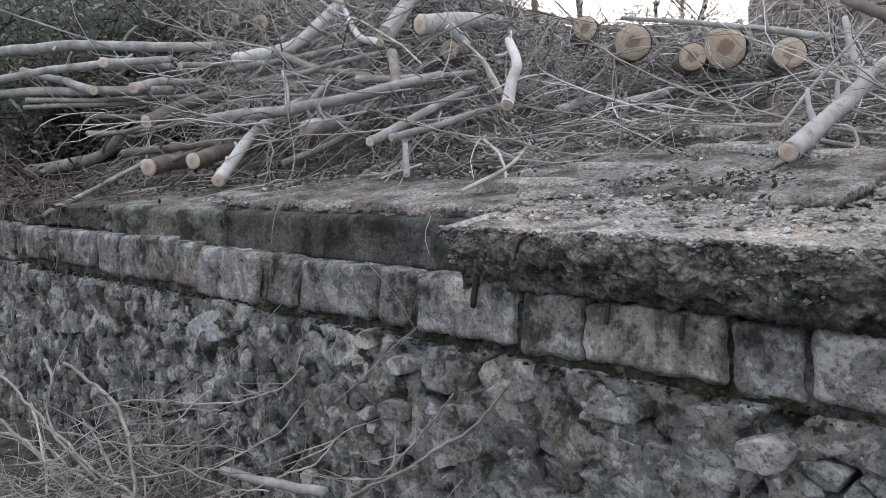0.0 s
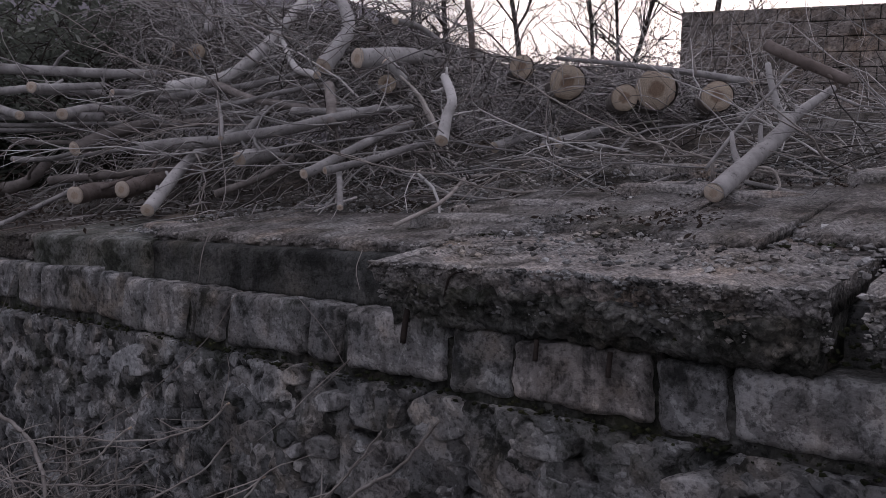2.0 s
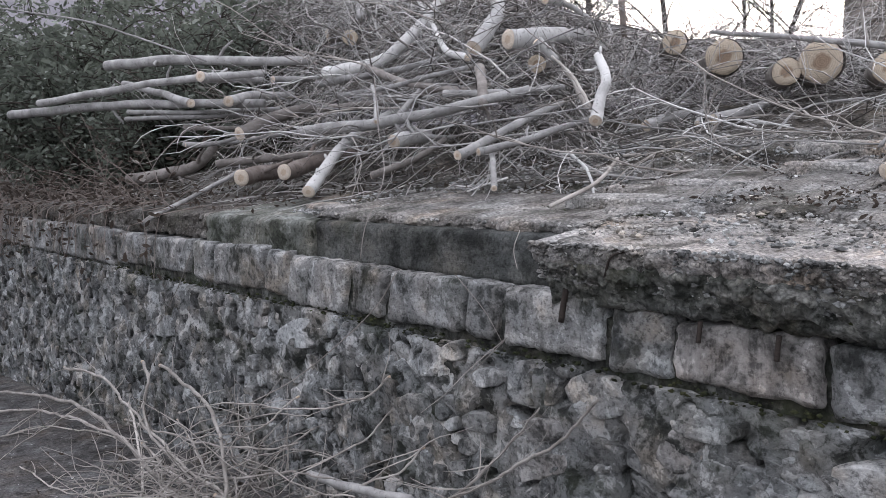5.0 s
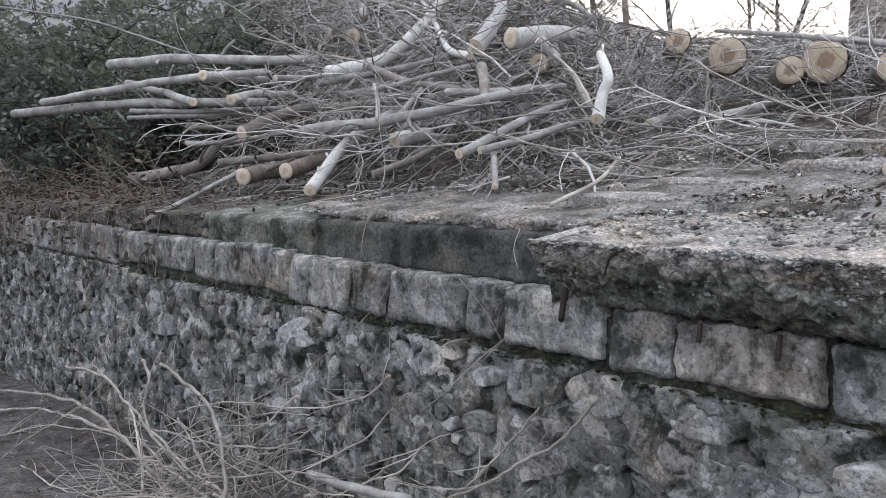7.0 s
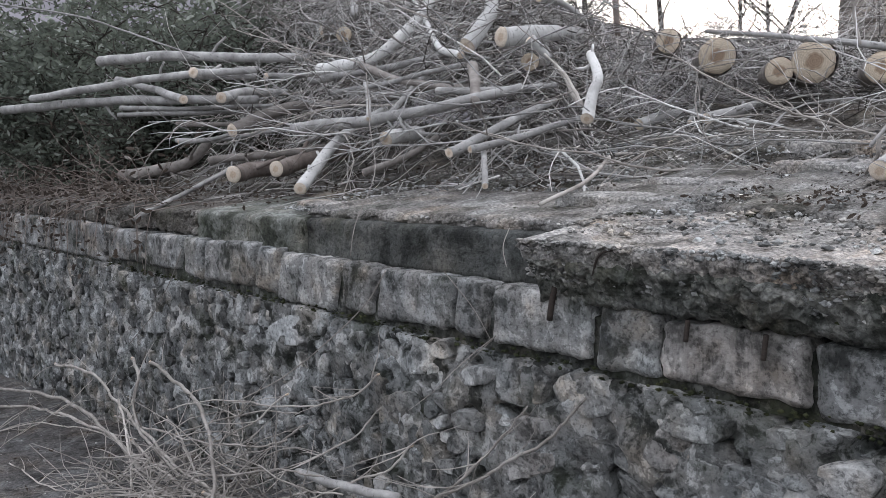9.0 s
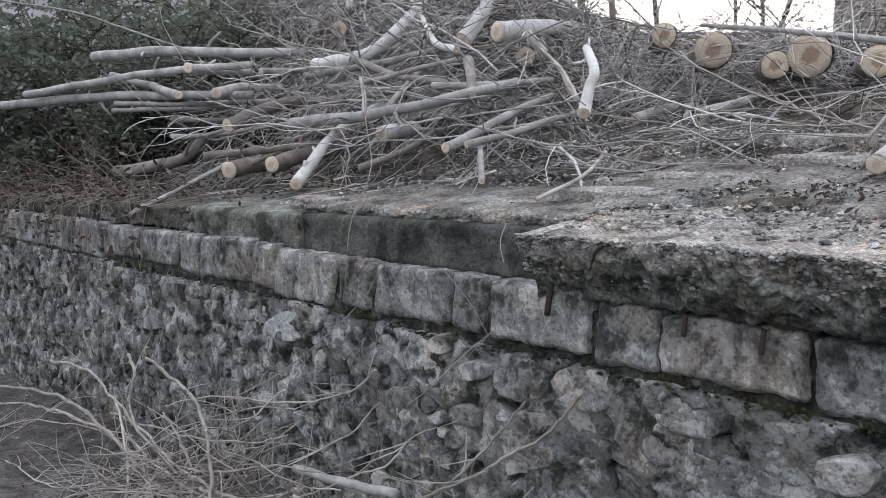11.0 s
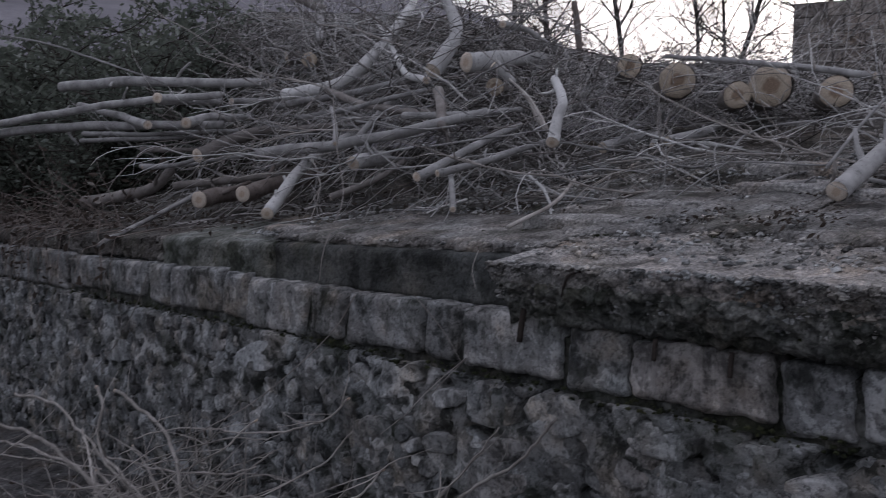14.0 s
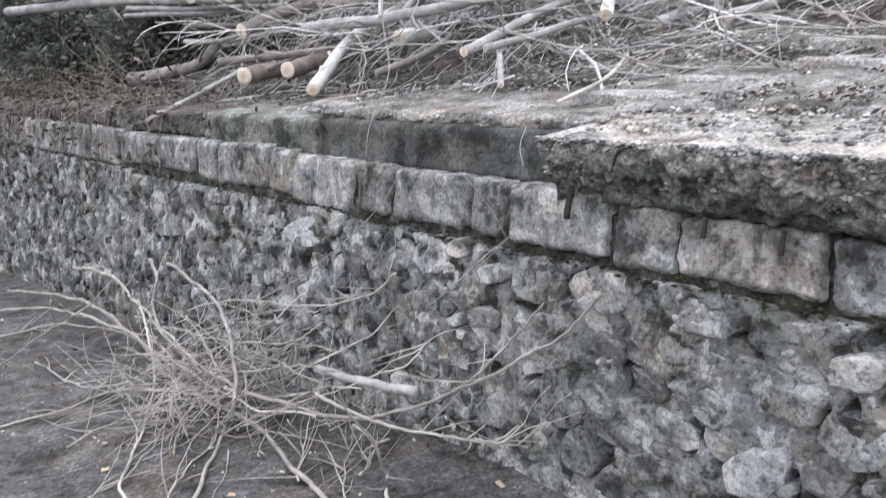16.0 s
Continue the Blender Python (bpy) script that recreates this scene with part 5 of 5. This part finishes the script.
# ---- stones of the wall ----
def ashlar(tl, tr, br, bl, seed, mat, proud=0.012):
    """A squared stone of the course: four corners in the wall's plane, chipped arrises, a weathered uneven face."""
    g = 0.003 if tl[0] > -2.6 else 0.007
    tl, bl, tr, br = (tl[0] + g, tl[1]), (bl[0] + g, bl[1]), (tr[0] - g, tr[1]), (br[0] - g, br[1])
    w, h = (tr[0] + br[0] - tl[0] - bl[0]) / 2, (tl[1] + tr[1] - bl[1] - br[1]) / 2
    nx, nz = max(8, round(w / 0.019)), max(8, round(h / 0.019))
    cx, cz = (tl[0] + tr[0] + br[0] + bl[0]) / 4, (tl[1] + tr[1] + br[1] + bl[1]) / 4
    off = Vector((seed * 3.1, seed * 1.3, 0))
    verts, faces = [], []
    for j in range(-1, nz + 2):
        for i in range(-1, nx + 2):
            u, v = min(max(i / nx, 0), 1), min(max(j / nz, 0), 1)
            x = (tl[0] * (1 - u) + tr[0] * u) * (1 - v) + (bl[0] * (1 - u) + br[0] * u) * v
            z = (tl[1] * (1 - u) + tr[1] * u) * (1 - v) + (bl[1] * (1 - u) + br[1] * u) * v
            # rounded corners
            du, dv = max(0.0, abs(u - 0.5) * w - (w / 2 - 0.018)), max(0.0, abs(v - 0.5) * h - (h / 2 - 0.018))
            if du > 0 and dv > 0:
                pull = max(0.0, math.hypot(du, dv) - 0.018)
                x -= math.copysign(pull * 0.7, u - 0.5)
                z += math.copysign(pull * 0.7, v - 0.5)
            p = Vector((x, 0, z))
            edge = min(u * w, (1 - u) * w, v * h, (1 - v) * h)
            ragged = max(0.0, 1 - edge / 0.05)
            x += ragged * (0.010 * noise.noise(off + p * 11) + 0.009 * noise.noise(off + p * 30))
            z += ragged * (0.010 * noise.noise(off * 2 + p * 11) + 0.009 * noise.noise(off * 2 + p * 30))
            worn = max(0.0, 1 - edge / (0.014 + 0.010 * noise.noise(off + p * 13)))
            y = -proud + 0.016 * worn ** 2 + 0.010 * noise.noise(off + p * 7) + 0.006 * noise.noise(off + p * 24) + 0.003 * noise.noise(p * 60)
            if i < 0 or j < 0 or i > nx or j > nz:
                y = 0.2
            verts.append((x - cx, y, z - cz))
    k = nx + 3
    for j in range(nz + 2):
        for i in range(nx + 2):
            faces.append((j * k + i, (j + 1) * k + i, (j + 1) * k + i + 1, j * k + i + 1))
    child("stone", mesh_of("stone", verts, faces, mat), course, pose(cx, FACE, cz))


def lay(x0, x1, t0, t1, b0, b1, seed, mat):
    ashlar((x0, t0), (x1, t1), (x1, b1), (x0, b0), seed, mat)


course = tagged(new("wall_course"), kind="structure")
verts, faces = [], []
for x in spread(-13.8, 2.4, 0.1):
    verts += [(x, FACE + 0.022 + 0.008 * fbm(x, 0, 0, 9.0), course_foot(x) - 0.03), (x, FACE + 0.026 + 0.008 * fbm(x, 3, 0, 9.0), course_foot(x) + 0.165), (x, FACE + 0.2, course_foot(x) + 0.185), (x, FACE + 0.2, course_foot(x) - 0.05)]
for i in range(len(verts) // 4 - 1):
    faces += [(4 * i + a, 4 * i + 4 + a, 4 * i + 4 + b, 4 * i + b) for a, b in ((0, 1), (1, 2), (2, 3), (3, 0))]
child("joint_mortar", mesh_of("joint_mortar", verts, faces, DAMP, False), course)
ashlar((-6.461, 0.911), (-5.776, 0.939), (-5.810, 0.718), (-6.457, 0.687), 1, ASHLAR)
ashlar((-5.749, 0.934), (-5.134, 0.968), (-5.178, 0.748), (-5.753, 0.720), 2, ASHLAR)
ashlar((-5.094, 0.971), (-4.802, 0.984), (-4.860, 0.729), (-5.099, 0.736), 3, ASHLAR)
ashlar((-4.788, 0.976), (-4.182, 1.019), (-4.228, 0.772), (-4.830, 0.733), 4, ASHLAR)
ashlar((-4.154, 0.998), (-3.919, 1.012), (-3.921, 0.763), (-4.185, 0.777), 5, STONE)
ashlar((-3.892, 0.997), (-3.348, 1.010), (-3.393, 0.764), (-3.939, 0.746), 6, ASHLAR)
ashlar((-3.334, 1.011), (-3.049, 1.019), (-3.092, 0.791), (-3.345, 0.786), 7, ASHLAR)
ashlar((-3.029, 1.016), (-2.526, 1.034), (-2.543, 0.822), (-3.058, 0.788), 8, ASHLAR)
ashlar((-2.515, 1.035), (-2.331, 1.045), (-2.343, 0.820), (-2.522, 0.820), 9, ASHLAR)
ashlar((-2.310, 1.041), (-1.834, 1.068), (-1.828, 0.842), (-2.308, 0.819), 10, ASHLAR)
ashlar((-1.797, 1.038), (-1.564, 1.048), (-1.555, 0.841), (-1.799, 0.824), 11, STONE)
ashlar((-1.547, 1.025), (-1.087, 1.058), (-1.064, 0.859), (-1.551, 0.844), 12, TAN_STONE)
ashlar((-1.062, 1.052), (-0.872, 1.062), (-0.857, 0.855), (-1.044, 0.844), 13, ASHLAR)
ashlar((-0.854, 1.062), (-0.448, 1.077), (-0.435, 0.883), (-0.835, 0.872), 14, ASHLAR)
x = -0.425
rnd = random.Random(31)
while x < 2.2:
    w = rnd.uniform(0.25, 0.5)
    lay(x, x + w - 0.02, 1.07, 1.08, 0.88, 0.89, int(x * 100), ASHLAR)
    x += w
x = -6.5
while x > -13.5:
    w = rnd.uniform(0.3, 0.8)
    lay(x - w, x - 0.03, base(x) - 0.165, base(x) - 0.155, course_foot(x) - 0.02, course_foot(x) - 0.01, int(x * 100), ASHLAR)
    x -= w

# rubble below the course: features first, then a bed of smaller stones fitted round them
features = []


def feature(x, z, across, down, mat):
    features.append((x, z, Vector(across), Vector(down), mat))


feature(-3.772, 0.605, (0.217, 0.037), (-0.004, -0.076), PALE_STONE)
feature(-4.238, 0.590, (0.110, 0.018), (-0.004, -0.042), TAN_STONE)
feature(-2.138, 0.692, (0.126, 0.011), (-0.016, -0.086), STONE)
feature(-1.838, 0.721, (0.139, 0.001), (-0.020, -0.079), STONE)
feature(-2.110, 0.532, (0.133, 0.035), (0.002, -0.048), TAN_STONE)
feature(-1.502, 0.623, (0.101, -0.019), (-0.031, -0.070), TAN_STONE)
feature(-2.002, 0.271, (0.086, 0.052), (0.056, -0.104), STONE)
feature(-1.576, 0.330, (0.178, -0.006), (-0.022, -0.060), STONE)
feature(-1.903, 0.101, (0.077, 0.039), (0.022, -0.090), STONE)
feature(-1.598, 0.166, (0.104, 0.017), (-0.011, -0.055), STONE)
feature(-1.748, 0.236, (0.144, -0.025), (-0.024, -0.045), STONE)
feature(-1.209, 0.301, (0.112, 0.057), (0.016, -0.078), PALE_STONE)
feature(-1.002, 0.375, (0.072, -0.006), (-0.019, -0.068), STONE)
feature(-0.938, 0.502, (0.110, 0.025), (-0.001, -0.087), STONE)
feature(-0.957, 0.696, (0.085, 0.018), (0.002, -0.057), PALE_STONE)
feature(-1.215, 0.611, (0.083, -0.013), (-0.012, -0.036), STONE)
feature(-1.139, 0.761, (0.098, 0.020), (0.001, -0.033), STONE)
feature(-1.450, 0.733, (0.138, -0.010), (-0.015, -0.052), STONE)
feature(-1.142, 0.547, (0.106, -0.019), (-0.019, -0.053), STONE)
feature(-2.492, 0.362, (0.061, 0.017), (0.001, -0.038), STONE)
feature(-2.410, 0.485, (0.096, 0.012), (-0.009, -0.044), STONE)
feature(-2.377, 0.672, (0.100, 0.027), (0.006, -0.040), PALE_STONE)
feature(-2.572, 0.741, (0.069, 0.012), (0.001, -0.038), STONE)
feature(-2.251, 0.147, (0.186, 0.054), (-0.005, -0.093), STONE)
feature(-2.375, -0.083, (0.084, 0.016), (-0.013, -0.045), STONE)
feature(-2.773, 0.666, (0.127, 0.025), (0.001, -0.085), STONE)
feature(-2.849, 0.382, (0.156, 0.039), (0.001, -0.131), STONE)
feature(-1.333, 0.638, (0.086, -0.012), (-0.019, -0.055), STONE)
feature(-1.830, 0.514, (0.116, 0.016), (-0.009, -0.064), STONE)
feature(-1.417, 0.482, (0.108, -0.012), (-0.016, -0.043), STONE)
feature(-2.095, 0.394, (0.136, 0.059), (0.014, -0.044), TAN_STONE)
feature(-1.113, 0.283, (0.033, 0.015), (0.002, -0.024), STONE)
feature(-3.059, 0.438, (0.101, 0.034), (0.027, -0.090), STONE)
feature(-3.285, 0.525, (0.120, 0.025), (-0.002, -0.061), STONE)
feature(-5.603, 0.337, (0.212, 0.035), (-0.013, -0.081), STONE)
feature(-1.413, 0.203, (0.087, 0.007), (-0.014, -0.054), STONE)
feature(-2.132, -0.061, (0.093, 0.000), (-0.030, -0.059), STONE)
feature(-1.983, -0.070, (0.111, -0.015), (-0.031, -0.051), STONE)
feature(-1.721, 0.042, (0.085, -0.006), (-0.029, -0.062), STONE)


def taken(x, z, grow):
    for sx, sz, a, b, _ in features:
        det = a.x * b.y - a.y * b.x
        u, v = ((x - sx) * b.y - (z - sz) * b.x) / det, (a.x * (z - sz) - a.y * (x - sx)) / det
        if (u / (1 + grow / a.length)) ** 2 + (v / (1 + grow / b.length)) ** 2 < 1:
            return True
    return False


near = []


def fill_rubble(x0, x1, slant, long_, tall, step, gaps, seed):
    """Fills a stretch of the wall with irregular stones that lie at a slant."""
    rnd = random.Random(seed)
    ca, sa = math.cos(radians(slant)), math.sin(radians(slant))
    grid, sites = {}, []
    for i in range(-220, 120):
        for j in range(-160, 140):
            u, v = (i + rnd.uniform(0.08, 0.92) + 0.5 * (j % 2)) * step, (j + rnd.uniform(0.08, 0.92)) * step
            x, z = u * long_ * ca - v * tall * sa, u * long_ * sa + v * tall * ca
            if x0 - 0.2 < x < x1 + 0.2 and road_height(x) - 0.15 < z < course_foot(x) + 0.05:
                sites.append((u, v, x, z, rnd.random() < gaps))
                grid.setdefault((math.floor(u / 0.4), math.floor(v / 0.4)), []).append(sites[-1])
    for s in sites:
        if s[4] or not x0 < s[2] < x1 or s[3] > course_foot(s[2]) - 0.025 or taken(s[2], s[3], 0.035):
            continue
        gi, gj = math.floor(s[0] / 0.4), math.floor(s[1] / 0.4)
        others = [o for a in (-1, 0, 1) for b in (-1, 0, 1) for o in grid.get((gi + a, gj + b), ()) if o is not s]
        poly = cell(s[:2], others, [(s[0] + du, s[1] + dv) for du, dv in ((-.2, -.2), (.2, -.2), (.2, .2), (-.2, .2))])
        if len(poly) < 3:
            continue
        pts = [(u * long_ * ca - v * tall * sa, u * long_ * sa + v * tall * ca) for u, v in poly]
        cx, cz = sum(p[0] for p in pts) / len(pts), sum(p[1] for p in pts) / len(pts)
        shrink = rnd.uniform(0.78, 1.08)
        pts = [(cx + (p[0] - cx) * shrink, min(cz + (p[1] - cz) * shrink, course_foot(p[0]) - 0.018)) for p in pts]
        near.append((abs(cx + 2.2), pts, PALE_STONE if rnd.random() < 0.05 else STONE, rnd.uniform(-0.008, 0.018)))


fill_rubble(-2.5, 2.2, -22, 1.55, 0.8, 0.098, 0.34, 77)
fill_rubble(-5.0, -2.5, -14, 1.1, 0.92, 0.088, 0.26, 78)
fill_rubble(-13.5, -5.0, -5, 1.2, 0.9, 0.11, 0.2, 79)
rnd = random.Random(80)
for x, z, a, b, mat in features:
    pts = []
    for k in range(10):
        w = 2 * math.pi * (k + rnd.uniform(-0.25, 0.25)) / 10
        g = rnd.uniform(0.94, 1.12) / max(abs(math.cos(w)), abs(math.sin(w))) ** 0.4
        q = a * (g * math.cos(w)) + b * (g * math.sin(w))
        pts.append((x + q.x, z + q.y))
    near.append((-1, pts, mat, rnd.uniform(-0.014, -0.002)))
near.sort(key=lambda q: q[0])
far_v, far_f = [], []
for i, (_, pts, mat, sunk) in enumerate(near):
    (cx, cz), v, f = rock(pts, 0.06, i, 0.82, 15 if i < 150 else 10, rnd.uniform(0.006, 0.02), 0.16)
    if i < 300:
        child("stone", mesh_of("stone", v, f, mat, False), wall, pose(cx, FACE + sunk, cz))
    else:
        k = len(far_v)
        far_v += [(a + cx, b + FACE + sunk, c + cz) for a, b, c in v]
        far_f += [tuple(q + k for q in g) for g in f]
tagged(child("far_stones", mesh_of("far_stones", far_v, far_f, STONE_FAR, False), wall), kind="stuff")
